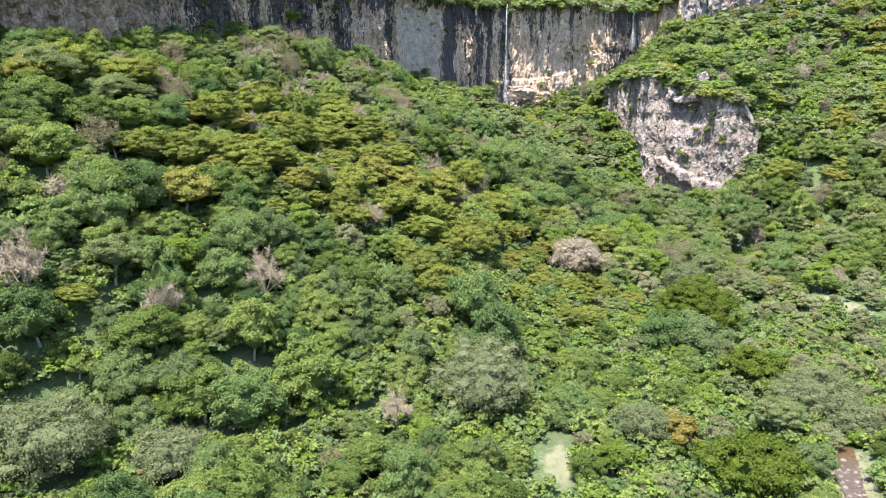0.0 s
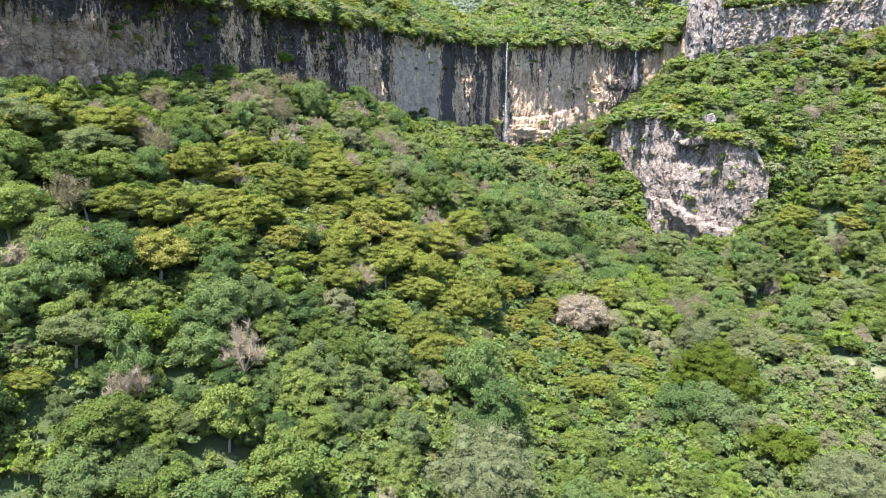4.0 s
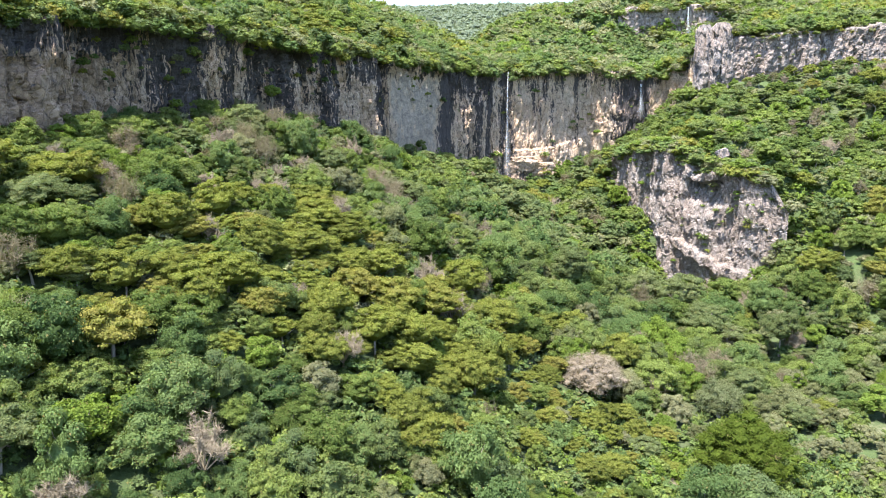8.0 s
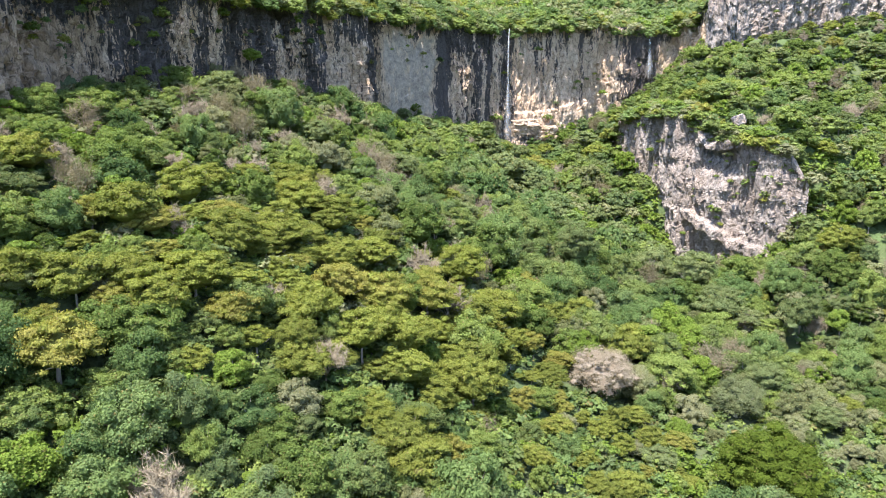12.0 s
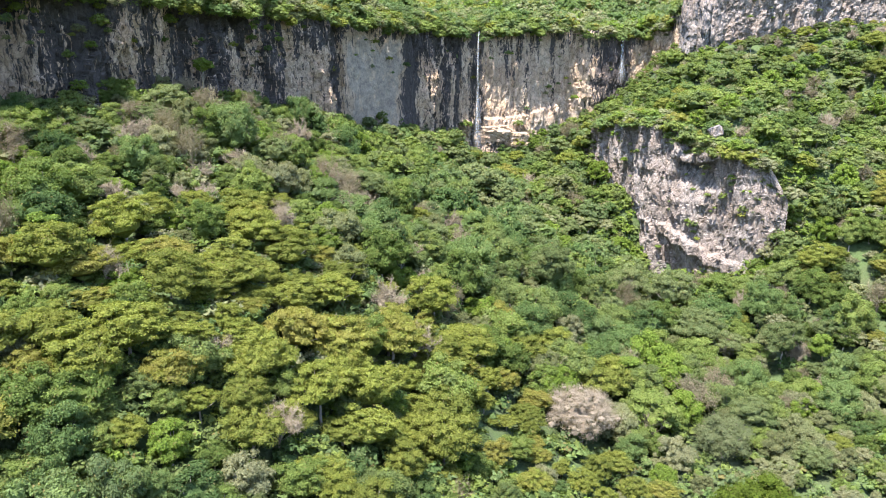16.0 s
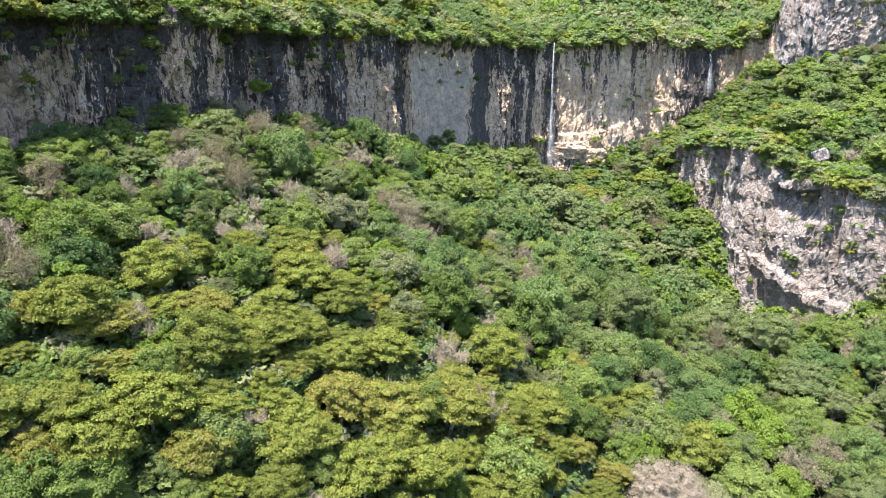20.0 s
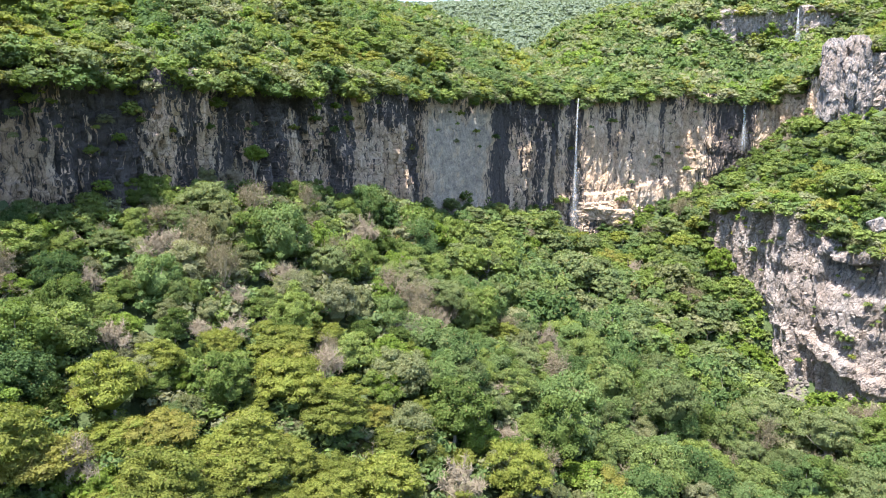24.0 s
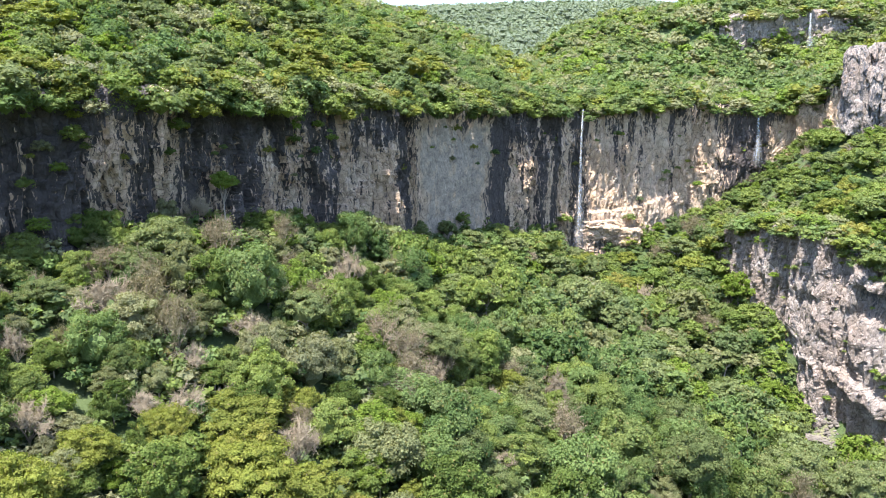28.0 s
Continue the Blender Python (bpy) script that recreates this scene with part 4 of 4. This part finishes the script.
for kind, i, x, y, w in LANDMARKS + LANDMARKS_2:
    q = (4.8 + 0.4 * i) if kind == "bare" else (5.0 + 0.25 * i) if kind == "brown" else SORTS[kind]["wide"] * (0.9 + 0.04 * i)
    plant(kind, i, x, y, float(lie(x, y)) - (0.3 if kind == "bare" else 0.2), w / q, 40 * i + x)
    taken.append((x, y, w * (0.3 if kind == "bare" else 0.46)))


def special(name, label, x, y, wide, tall, base, mat, seed, leaves=2600, leaf=0.4, clumps=26, flat=0.0, droop=0.0, girth=0.35):
    """A single large tree that can be told from the rest."""
    airy = mat in (WILLOW, PALE)
    crown, tops = crown_mesh("crown", mat, seed, wide, tall, base, clumps, leaves, leaf, flat, droop, 0.5 if airy else 0.66, 0.8 if airy else 0.55, 0.8 if airy else 0.5)
    root = tagged(new(name), label, "tree")
    root.location = (x, y, float(lie(x, y)))
    fork = (0, 0, float(tops[:, 2].min()) * 0.55 + 0.4)
    v, q = tube([(0, 0, -1.2), (0.06, 0.03, fork[2] * 0.5), fork], [girth * 1.25, girth, girth * 0.8], 7)
    trunk = part("trunk", mesh("trunk", v, q, BARK), root)
    for c in tops[:: max(1, len(tops) // 8)]:
        m = (Vector(fork) * 0.45 + Vector(c) * 0.55) + Vector((0.2, -0.15, 0.2))
        v, q = tube([fork, m, c], [girth * 0.55, girth * 0.36, girth * 0.14], 5)
        part("limb", mesh("limb", v, q, BARK), trunk)
    part("crown", crown, root)
    taken.append((x, y, wide * 0.6))


PALE = leaf_material("pale_blossom", [(0.30, 0.258, 0.215), (0.28, 0.24, 0.198)], 0.42, (0.2, 0.17, 0.14), 0.25)
RUST = leaf_material("rusty_leaves", [(0.175, 0.15, 0.04), (0.155, 0.135, 0.038)])
WILLOW = leaf_material("willow_leaves", [(0.115, 0.137, 0.068), (0.132, 0.152, 0.081)], 0.35, (0.19, 0.17, 0.12), 0.35)
FERN = leaf_material("feathery_leaves", [(0.068, 0.098, 0.015), (0.080, 0.112, 0.018)])
special("domed_tree", "pale greyish pink domed tree nearly without leaves", 26.4, 156, 12.5, 9.6, 1.2, PALE, 501, 22000, 0.10, 150)
special("willow_tree", "large round grey-green tree with fine hanging sprays", 3.2, 90, 14.0, 10.5, 0.6, WILLOW, 502, 16500, 0.13, 100, 0.0, 0.9)
special("spreading_tree", "broad dark green domed tree with feathery leaves", 45.6, 131.5, 17.0, 11.5, 0.6, FERN, 503, 20000, 0.17, 130)
special("spreading_tree", "broad olive green tree with feathery leaves", 48.5, 108.5, 9.5, 5.4, 0.6, FERN, 504, 4600, 0.21, 40, 0.3)
special("spreading_tree", "low wide olive green tree with feathery leaves by the stream", 36, 78.5, 12.5, 6.0, 0.3, FERN, 508, 6500, 0.20, 50, 0.3)
special("willow_tree", "grey-green willow with thin twiggy crown", -47, 70.5, 14, 9, 0.4, WILLOW, 505, 16500, 0.13, 100, 0.0, 0.8)
special("willow_tree", "pale grey-green willow beside the stream", 54.5, 100, 13, 7, 0.3, WILLOW, 509, 15000, 0.13, 92, 0.1, 0.8)
special("willow_tree", "low pale grey-green willow on the foot of the slope", -33.4, 72, 9, 5.5, 0.3, WILLOW, 510, 7800, 0.13, 60, 0.1, 0.6)
special("willow_tree", "rounded pale grey-green tree in the gully", 50.7, 156, 10.5, 7, 0.4, WILLOW, 511, 12000, 0.13, 92, 0.0, 0.4)
special("willow_tree", "small pale grey-green tree at the foot of the slope", 24.3, 87, 8.0, 5.5, 0.4, WILLOW, 512, 7800, 0.13, 68, 0.0, 0.4)
special("rusty_tree", "small tree with yellowish rusty leaves", 29.3, 86, 5.0, 5.0, 0.6, RUST, 506, 2000, 0.2, 16)
special("ledge_tree", "slim umbrella tree on a ledge below the dark cliff", -46.2, 203, 4.6, 3.4, 6.0, LEAF["lime"], 507, 2600, 0.16, 20, 0.3, 0.0, 0.13)

special("willow_tree", "bushy grey-green willow where the stream bends", 56.5, 94.5, 8.5, 5.5, 0.3, WILLOW, 513, 7800, 0.13, 68, 0.0, 0.4)
# open ground that the trees leave free
taken += [(12.5, 79, 3.2), (11.2, 75, 2.6), (10.4, 71.5, 3.0), (9.8, 68.5, 2.6), (51, 84, 4.6), (50, 79.5, 4.6), (47.6, 75.5, 3.6), (45, 72, 3.0), (22.5, 148, 4.5), (69, 250, 3.5), (67, 246.5, 3.5), (65, 243, 3.0), (-43, 198, 4.5), (83, 243, 4.5), (80.5, 240, 3.5), (71, 243.5, 4.0), (78, 236, 4.0), (85, 228, 4.0)]
# ordinary trees
counts = {k: 0 for k in PROTO}
rest = {k: [] for k in PROTO}
x, y, r = scatter(-120, 200, 62, 345, 4.05, 11)
ok = (y < edge_y(x) - 3.0) & (bare_ground(x, y) < 0.35) & (steep(x, y) < 4) & (crag_gap(x, y) > 2.6)
x, y = x[ok], y[ok]
for tx, ty, tr in taken:
    k = np.hypot(x - tx, y - ty) > tr
    x, y = x[k], y[k]
z = lie(x, y)
order = np.argsort(np.hypot(x, y - 60))
warp = fbm(x / 25, y / 25, 0, 3, 77)
patch = fbm(x / 9, y / 9, 0, 2, 78)
for n in order:
    px, py, w = x[n], y[n], warp[n]
    # share of the sorts by place: golden band across the slope, dark gully, pale brush by the stream
    gold = math.exp(-(((px + 10 + 0.55 * (150 - py)) / 36) ** 2 + ((py - 146) / 36) ** 2)) * 1.4 + 0.4 * w
    gully = math.exp(-(((px - 25) / 34) ** 2 + ((py - 245) / 55) ** 2)) * 1.3
    brush = math.exp(-(((px - 70) / 32) ** 2 + ((py - 120) / 38) ** 2)) * 1.2
    dry = 0.40 + 0.22 * math.exp(-(((px - 8) / 26) ** 2 + ((py - 205) / 30) ** 2)) + 0.5 * math.exp(-(((px + 38) / 18) ** 2 + ((py - 178) / 26) ** 2))
    spurs = 0.55 * (px > 75) * (py > 170)
    u = {"fresh": 0.47 + 0.12 * (py < 115) + 0.28 * r.normal(), "fig": 0.44 + 0.15 * (py < 115) + 0.28 * r.normal(), "olive": gold + spurs * 0.5 + 0.28 * r.normal(), "deep": gully * 0.42 + 0.28 + 0.32 * (py < 118) * (px < 15) + 0.25 * (py < 108) * (px < -18) + 0.3 * r.normal(),
         "grey": brush * 0.9 + dry * 0.9 + 0.28 * r.normal(), "brown": dry * 0.80 + 0.22 * r.normal() - 0.04, "bare": dry * 0.75 + 0.22 * r.normal() - 0.02,
         "lime": 0.28 + 0.2 * (py < 110) * (px > -22) + 0.30 * r.normal(), "blue": 0.28 + 0.3 * gully + 0.25 * r.normal()}
    kind = max(u, key=u.get)
    brushy = 0.62 if px > 8 and py < 150 else 0.72 if px > -22 and py < 96 else 1.0
    s = (0.66 + 0.86 * r.random() ** 1.9 + 0.12 * patch[n]) * (1.2 if 4 < px < 62 and py > 155 else 0.9 if px > 62 and py > 220 else 1.0) * brushy
    if py > edge_y(px) - 16:
        s = min(s, 0.85) * (0.9 if kind == "grey" else 0.98 if kind in ("bare", "brown") else 1.0)
    if kind == "bare":
        s = min(s, 1.15)
    item = (int(r.integers(0, 6)), px, py, z[n], s, r.random() * 6.28)
    if counts[kind] < 265:
        counts[kind] += 1
        plant(kind, item[0], px, py, z[n] - (0.5 if kind == "bare" else 0.2), s, math.degrees(item[5]), stretch=(1.0 if py > 165 else 0.85) + 0.45 * r.random(), lean=(r.normal(0, 6), r.normal(0, 6)), broad=0.88 + 0.26 * r.random())
    else:
        rest[kind].append(item)
for kind, items in rest.items():
    if items:
        mat = TWIG if kind == "bare" else LEAF[SORTS[kind]["mat"]]
        close = [i for i in items if math.hypot(i[1], i[2] - 60) < 135]
        woods("forest", close, MIDDLE[kind], mat, "crowns of trees on the middle slope")
        woods("forest", [i for i in items if math.hypot(i[1], i[2] - 60) >= 135], SIMPLE[kind], mat, "crowns of trees farther up the slope")

# trees and bushes that lean over the rims and cling to the faces
HANG_FAR = {k: [crown_mesh("crown", LEAF[k], 650 + i, 6.0, 4.2, 0.2, 14, 360, 0.36, 0.25, 0.8, tier=0.6)[0] for i in range(4)] for k in LEAF}
HANG = {k: [crown_mesh("crown", LEAF[k], 670 + i, 6.0, 4.4, 0.2, 20, 850, 0.25, 0.2, 0.7, tier=0.6)[0] for i in range(4)] for k in LEAF}
r = np.random.default_rng(61)
rims = {k: [] for k in LEAF}
for line, out, gap in ((CLIFF, 2.5, 0.8), (BAND, 2.5, 1.1), (CRAG, 2.2, 0.8), (HIGH, 2.5, 1.5)):
    seg = np.hypot(*np.diff(line[:, :2], axis=0).T)
    at = np.concatenate([[0], np.cumsum(seg)])
    for s in np.arange(0, at[-1], gap):
        px, py, foot, rim = (np.interp(s + r.uniform(-1, 1), at, line[:, i]) for i in range(4))
        tx, ty = (np.interp(s + 2, at, line[:, i]) - np.interp(s - 2, at, line[:, i]) for i in (0, 1))
        ln = math.hypot(tx, ty) + 1e-6
        ox, oy = ty / ln, -tx / ln
        over = r.uniform(-4.0, out + (2.0 if line is CRAG else 0.6 if line is BAND else 3.0))
        drop = max(0.0, over - out + 0.6) * 1.0
        key = ("fresh", "deep", "olive", "grey")[int(r.choice(4, p=[0.4, 0.25, 0.2, 0.15]))]
        sc = 0.5 + 0.6 * r.random()
        rims[key].append((int(r.integers(0, 4)), px + ox * over, py + oy * over, rim - 1.5 - drop, sc, r.random() * 6.28))
        if r.random() < 0.4:
            rims[key].append((int(r.integers(0, 4)), px + ox * (out + 0.8), py + oy * (out + 0.8), rim - 2.2 - 1.6 * r.random(), 0.3 + 0.3 * r.random(), r.random() * 6.28))
        if r.random() < (0.7 if line is CRAG else 0.75 if px < -48 and line is CLIFF else 0.3):
            v = 0.25 + 0.7 * r.random() ** 0.6
            rims[key].append((int(r.integers(0, 4)), px + ox * (out + 0.4), py + oy * (out + 0.4), foot + (rim - foot) * v, 0.18 + 0.34 * r.random() ** 2.5, r.random() * 6.28))
# taller trees standing on the rim of the main cliff
seg = np.hypot(*np.diff(CLIFF[:, :2], axis=0).T)
at = np.concatenate([[0], np.cumsum(seg)])
for s in np.arange(0, at[-1], 1.7):
    px, py, rim = (np.interp(s + r.uniform(-1, 1), at, CLIFF[:, i]) for i in (0, 1, 3))
    key = ("fresh", "deep", "olive", "grey")[int(r.choice(4, p=[0.4, 0.25, 0.2, 0.15]))]
    rims[key].append((int(r.integers(0, 4)), px - r.uniform(-1.2, 2.5), py + r.uniform(-1.0, 2.5), rim - 1.4, 0.75 + 0.5 * r.random(), r.random() * 6.28))
# wide crowns that lean out over the dark face here and there
for s in np.arange(40, at[-1] - 30, 5.2):
    q = s + r.uniform(-2.4, 2.4)
    px, py, rim = (np.interp(q, at, CLIFF[:, i]) for i in (0, 1, 3))
    tx, ty = (np.interp(q + 2, at, CLIFF[:, i]) - np.interp(q - 2, at, CLIFF[:, i]) for i in (0, 1))
    ln = math.hypot(tx, ty) + 1e-6
    over = 2.5 + r.uniform(0.6, 2.6)
    key = ("fresh", "blue", "deep", "grey")[int(r.choice(4, p=[0.35, 0.25, 0.2, 0.2]))]
    rims[key].append((int(r.integers(0, 4)), px + ty / ln * over, py - tx / ln * over, rim - r.uniform(2.0, 4.6), 0.55 + 0.6 * r.random(), r.random() * 6.28))
# clumps that hold on to ledges of the dark face: x, y, z, size
for x, y, z, k in ((-60.6, 187, 75.5, 0.62), (-56.6, 193, 79, 0.8), (-36.8, 228, 74.5, 0.42), (-41.2, 218.7, 76.5, 0.5), (-43.6, 214, 79, 0.85), (-15.7, 272, 52.5, 0.75),
                   (13, 309, 47.5, 0.7), (-63.5, 182, 64.5, 0.5), (33, 317, 47, 0.7), (57, 333, 56.5, 0.5), (72, 339, 67, 0.55), (-62, 185, 72, 0.35), (-38.5, 225, 77, 0.4),
                   (-73.9, 157.7, 78.5, 0.95), (-72, 162, 79, 0.8), (-75.8, 153.5, 78, 0.9), (-74.8, 159, 80, 0.9), (-61, 189.5, 80.5, 0.9), (-59.5, 191.5, 80.5, 0.8), (-66, 179.5, 80, 0.8), (61.5, 279, 52.5, 0.55), (63.5, 273, 53.5, 0.6), (59.5, 286, 51, 0.55), (65, 268, 54, 0.6), (66.5, 263, 54, 0.6), (68, 259, 53, 0.55), (61, 282, 52.5, 0.6), (80.4, 234.2, 47.2, 0.55), (79.4, 236, 47.0, 0.5), (80.1, 235.4, 48.4, 0.5), (82, 232.8, 47.6, 0.5), (79, 238, 47.6, 0.45)):
    rims["fresh" if k > 0.6 else "lime"].append((int(r.integers(0, 4)), x + 2.4, y - 2.2, z - 1.0, k, r.random() * 6.28))
# bushes on the ledges and edges of the crag
for x, y, z, k in ((76.2, 241.7, 24.0, 0.6), (75.2, 243.2, 25.2, 0.4), (73.9, 245.7, 47.8, 0.8), (76.9, 240.4, 47.4, 0.8), (69.2, 256.4, 19.4, 0.35), (84.7, 229.1, 30.6, 0.6), (64.4, 273.3, 38.8, 0.45),
                   (81.9, 232.8, 38.8, 0.5), (71.3, 251.2, 50.4, 0.8), (85.6, 228.4, 42.4, 0.7), (62.9, 280.1, 46.2, 0.55), (85.0, 229.0, 35.6, 0.5), (70.5, 253.2, 15.4, 0.3), (87.0, 228.0, 38.6, 0.6)):
    rims["fresh" if k > 0.55 else "lime"].append((int(r.integers(0, 4)), x, y, z - 0.6, k, r.random() * 6.28))
for key, items in rims.items():
    near = [i for i in items if i[1] < 24]
    woods("rim_growth", near, HANG[key], LEAF[key], "trees and bushes leaning over the rim of the dark cliff")
    woods("rim_growth", [i for i in items if i[1] >= 24], HANG_FAR[key], LEAF[key], "trees and bushes leaning over the farther cliff rims")

# undergrowth: low bushes that close the gaps
BUSH = [crown_mesh("bush", LEAF["fresh"], 700 + i, 3.2, 2.6, 0.0, 6, 110, 0.34)[0] for i in range(4)]
for nm, key, seed in (("undergrowth", "fresh", 31), ("undergrowth", "deep", 32)):
    x, y, r = scatter(-110, 170, 62, 200 if key == "fresh" else 340, 5.4, seed)
    ok = (y < edge_y(x) - 2.0) & (bare_ground(x, y) < 0.3) & (crag_gap(x, y) > 2.4)
    x, y = x[ok], y[ok]
    z = lie(x, y)
    items = [(int(r.integers(0, 4)), a, b, c - 0.1, 0.6 + 0.6 * r.random(), r.random() * 6.28) for a, b, c in zip(x, y, z)]
    woods(nm, items, BUSH, LEAF[key], "dense leafy bushes under the trees")

# taller bushes between the nearest trees
THICK = {k: [crown_mesh("bush", LEAF[k], 720 + i, 3.8, 3.4, -0.2, 10, 330, 0.27)[0] for i in range(4)] for k in ("fresh", "deep", "lime")}
for key, seed, gap in (("fresh", 36, 4.9), ("deep", 37, 6.0), ("lime", 38, 6.2)):
    x, y, r = scatter(-110, 90, 62, 138, gap, seed)
    ok = bare_ground(x, y) < 0.25
    for tx, ty, tr in taken:
        ok &= np.hypot(x - tx, y - ty) > tr * (0.8 if tr < 3.3 and tx > 8 else 0.5)
    x, y = x[ok], y[ok]
    z = lie(x, y)
    items = [(int(r.integers(0, 4)), a, b, c - 0.1, 0.6 + 0.6 * r.random(), r.random() * 6.28) for a, b, c in zip(x, y, z)]
    woods("undergrowth", items, THICK[key], LEAF[key], "tall leafy bushes closing the gaps between trees")

FAR_THICK = {k: [crown_mesh("bush", LEAF[k], 740 + i, 3.8, 3.2, -0.2, 8, 200, 0.32)[0] for i in range(4)] for k in ("fresh", "deep", "grey")}
for key, seed, gap in (("fresh", 41, 6.0), ("deep", 42, 6.0), ("grey", 43, 8.0)):
    x, y, r = scatter(-110, 6, 136, 240, gap, seed)
    ok = (y < edge_y(x) - 2.0) & (bare_ground(x, y) < 0.3) & (crag_gap(x, y) > 2.4)
    x, y = x[ok], y[ok]
    z = lie(x, y)
    items = [(int(r.integers(0, 4)), a, b, c - 0.1, 0.7 + 0.6 * r.random(), r.random() * 6.28) for a, b, c in zip(x, y, z)]
    woods("undergrowth", items, FAR_THICK[key], LEAF[key], "leafy bushes closing the gaps farther up the slope")

# trees crowding at the foot of the dark cliff
seg = np.hypot(*np.diff(CLIFF[:, :2], axis=0).T)
at = np.concatenate([[0], np.cumsum(seg)])
r = np.random.default_rng(63)
FOOT = {k: [] for k in ("fresh", "deep", "grey", "lime")}
for s in np.arange(60, 330, 1.9):
    px, py = (np.interp(s + r.uniform(-1, 1), at, CLIFF[:, i]) for i in (0, 1))
    tx, ty = (np.interp(s + 2, at, CLIFF[:, i]) - np.interp(s - 2, at, CLIFF[:, i]) for i in (0, 1))
    ln = math.hypot(tx, ty)
    off = r.uniform(4.5, 9.5)
    px, py = px + ty / ln * off, py - tx / ln * off
    if math.hypot(px + 44, py - 200) < 6.5:
        continue
    key = ("fresh", "deep", "grey", "lime")[int(r.choice(4, p=[0.4, 0.25, 0.2, 0.15]))]
    FOOT[key].append((int(r.integers(0, 5)), px, py, float(lie(px, py)) - 0.3, 0.55 + 0.4 * r.random(), r.random() * 6.28))
for key, items in FOOT.items():
    woods("forest", items, MIDDLE[key], LEAF[key], "trees crowding at the foot of the dark cliff")

# bushes crowding round the crag
x, y, r = scatter(40, 112, 215, 320, 1.8, 35)
near = crag_gap(x, y)
ok = (near > 1.5) & (near < 13) & (bare_ground(x, y) < 0.3)
x, y = x[ok], y[ok]
z = lie(x, y)
items = [(int(r.integers(0, 4)), a, b, c - 0.1, 0.6 + 0.7 * r.random(), r.random() * 6.28) for a, b, c in zip(x, y, z)]
woods("undergrowth", items[::2], BUSH, LEAF["lime"], "bright bushes round the foot of the crag")
woods("undergrowth", items[1::2], BUSH, LEAF["fresh"], "green bushes round the foot of the crag")

# woods on the plateau and far hills, smaller in the eye, so simpler
SLOPE = {k: [simple(k, 470 + i, 800, 0.28, 18) for i in range(5)] for k in ("fresh", "olive", "deep", "grey", "lime", "blue")}
SLOPE["brown"] = SIMPLE["brown"]
OUTER = {k: [crown_mesh("far_crown", LEAF[k], 830 + i, 6.8, 5.2, -0.6, 9, 110, 0.72, 0.1)[0] for i in range(3)] for k in ("olive", "fresh", "deep", "lime")}
FARTREE = {k: [crown_mesh("far_crown", LEAF[k], 800 + i, 6.6, 5.2, -0.6, 9, 150, 0.58, 0.2)[0] for i in range(4)] for k in LEAF}
x, y, r = scatter(-150, 200, 150, 470, 3.6, 51)
ok = (y > edge_y(x) - 1.0) & (((y < 330) & (x < 60)) | (r.random(len(x)) < 0.74))
x, y = x[ok], y[ok]
z = np.where(y < edge_y(x) + 4, np.interp(x, EDGE[:, 0], EDGE[:, 3]) - 0.6, lie(x, y))
w = fbm(x / 30, y / 30, 0, 3, 91)
pick = w + r.normal(0, 0.5, len(x))
sorts = np.where(pick > 0.75, "olive", np.where(pick > 0.2, "fresh", np.where(pick > 0.0, "lime", np.where(pick > -0.3, "blue", np.where(pick > -0.6, "grey", "deep")))))
for key in LEAF:
    items = [(int(r.integers(0, 4)), a, b, c, 0.74 + 0.62 * r.random() ** 1.4 + (0.06 if b > 330 else 0), r.random() * 6.28) for a, b, c, s in zip(x, y, z, sorts) if s == key]
    near = [i for i in items if i[2] < 330]
    woods("plateau_woods", near, SLOPE[key], LEAF[key], "green woods on the slopes just above the cliff")
    woods("plateau_woods", [i for i in items if i[2] >= 330], FARTREE[key], LEAF[key], "green woods on the slopes round the hanging valley")
# the same woods go on to both sides and behind
r = np.random.default_rng(57)
xs, ys = np.meshgrid(np.arange(-200, 240, 6.0), np.arange(-60, 320, 6.0))
x, y = (xs + r.uniform(-2.8, 2.8, xs.shape)).ravel(), (ys + r.uniform(-2.8, 2.8, ys.shape)).ravel()
ok = ((x > 0.67 * y + 8) | (x < -0.76 * y - 14) | (y < 63)) & (np.abs(y - edge_y(x)) > 7) & (np.abs(x - river_x(y)) > 4)
x, y = x[ok], y[ok]
z = lie(x, y)
pick = fbm(x / 30, y / 30, 0, 3, 91) + r.normal(0, 0.5, len(x))
sorts = np.where(pick > 0.6, "olive", np.where(pick > 0.0, "fresh", np.where(pick > -0.5, "deep", "lime")))
for key in ("olive", "fresh", "deep", "lime"):
    items = [(int(r.integers(0, 4)), a, b, c, 0.85 + 0.45 * r.random(), r.random() * 6.28) for a, b, c, s in zip(x, y, z, sorts) if s == key]
    woods("forest", items, OUTER[key], LEAF[key], "mixed green woods on the outer slopes of the valley")
x, y, r = scatter(-260, 260, 470, 940, 8.5, 52)
z = lie(x, y)
ok = (x < 130) & (x > -190)
far_items = [(int(r.integers(0, 4)), a, b, c - 1 + 2 * r.random(), 1.0 + 0.7 * r.random(), r.random() * 6.28) for a, b, c in zip(x[ok], y[ok], z[ok])]
# distance haze is put into these leaf colours, paler and bluer
HAZE_TINT = leaf_material("haze_tinted_leaves", [(0.125, 0.158, 0.105), (0.14, 0.172, 0.118), (0.12, 0.15, 0.11)], 0.3, (0.16, 0.20, 0.13))
FARWOOD = [crown_mesh("far_wood", HAZE_TINT, 850 + i, 7.2, 5.0, -0.4, 8, 90, 0.72, 0.2)[0] for i in range(3)]
woods("distant_woods", far_items, FARWOOD, HAZE_TINT, "woods on the far plateau slopes with haze tinted into their leaves")
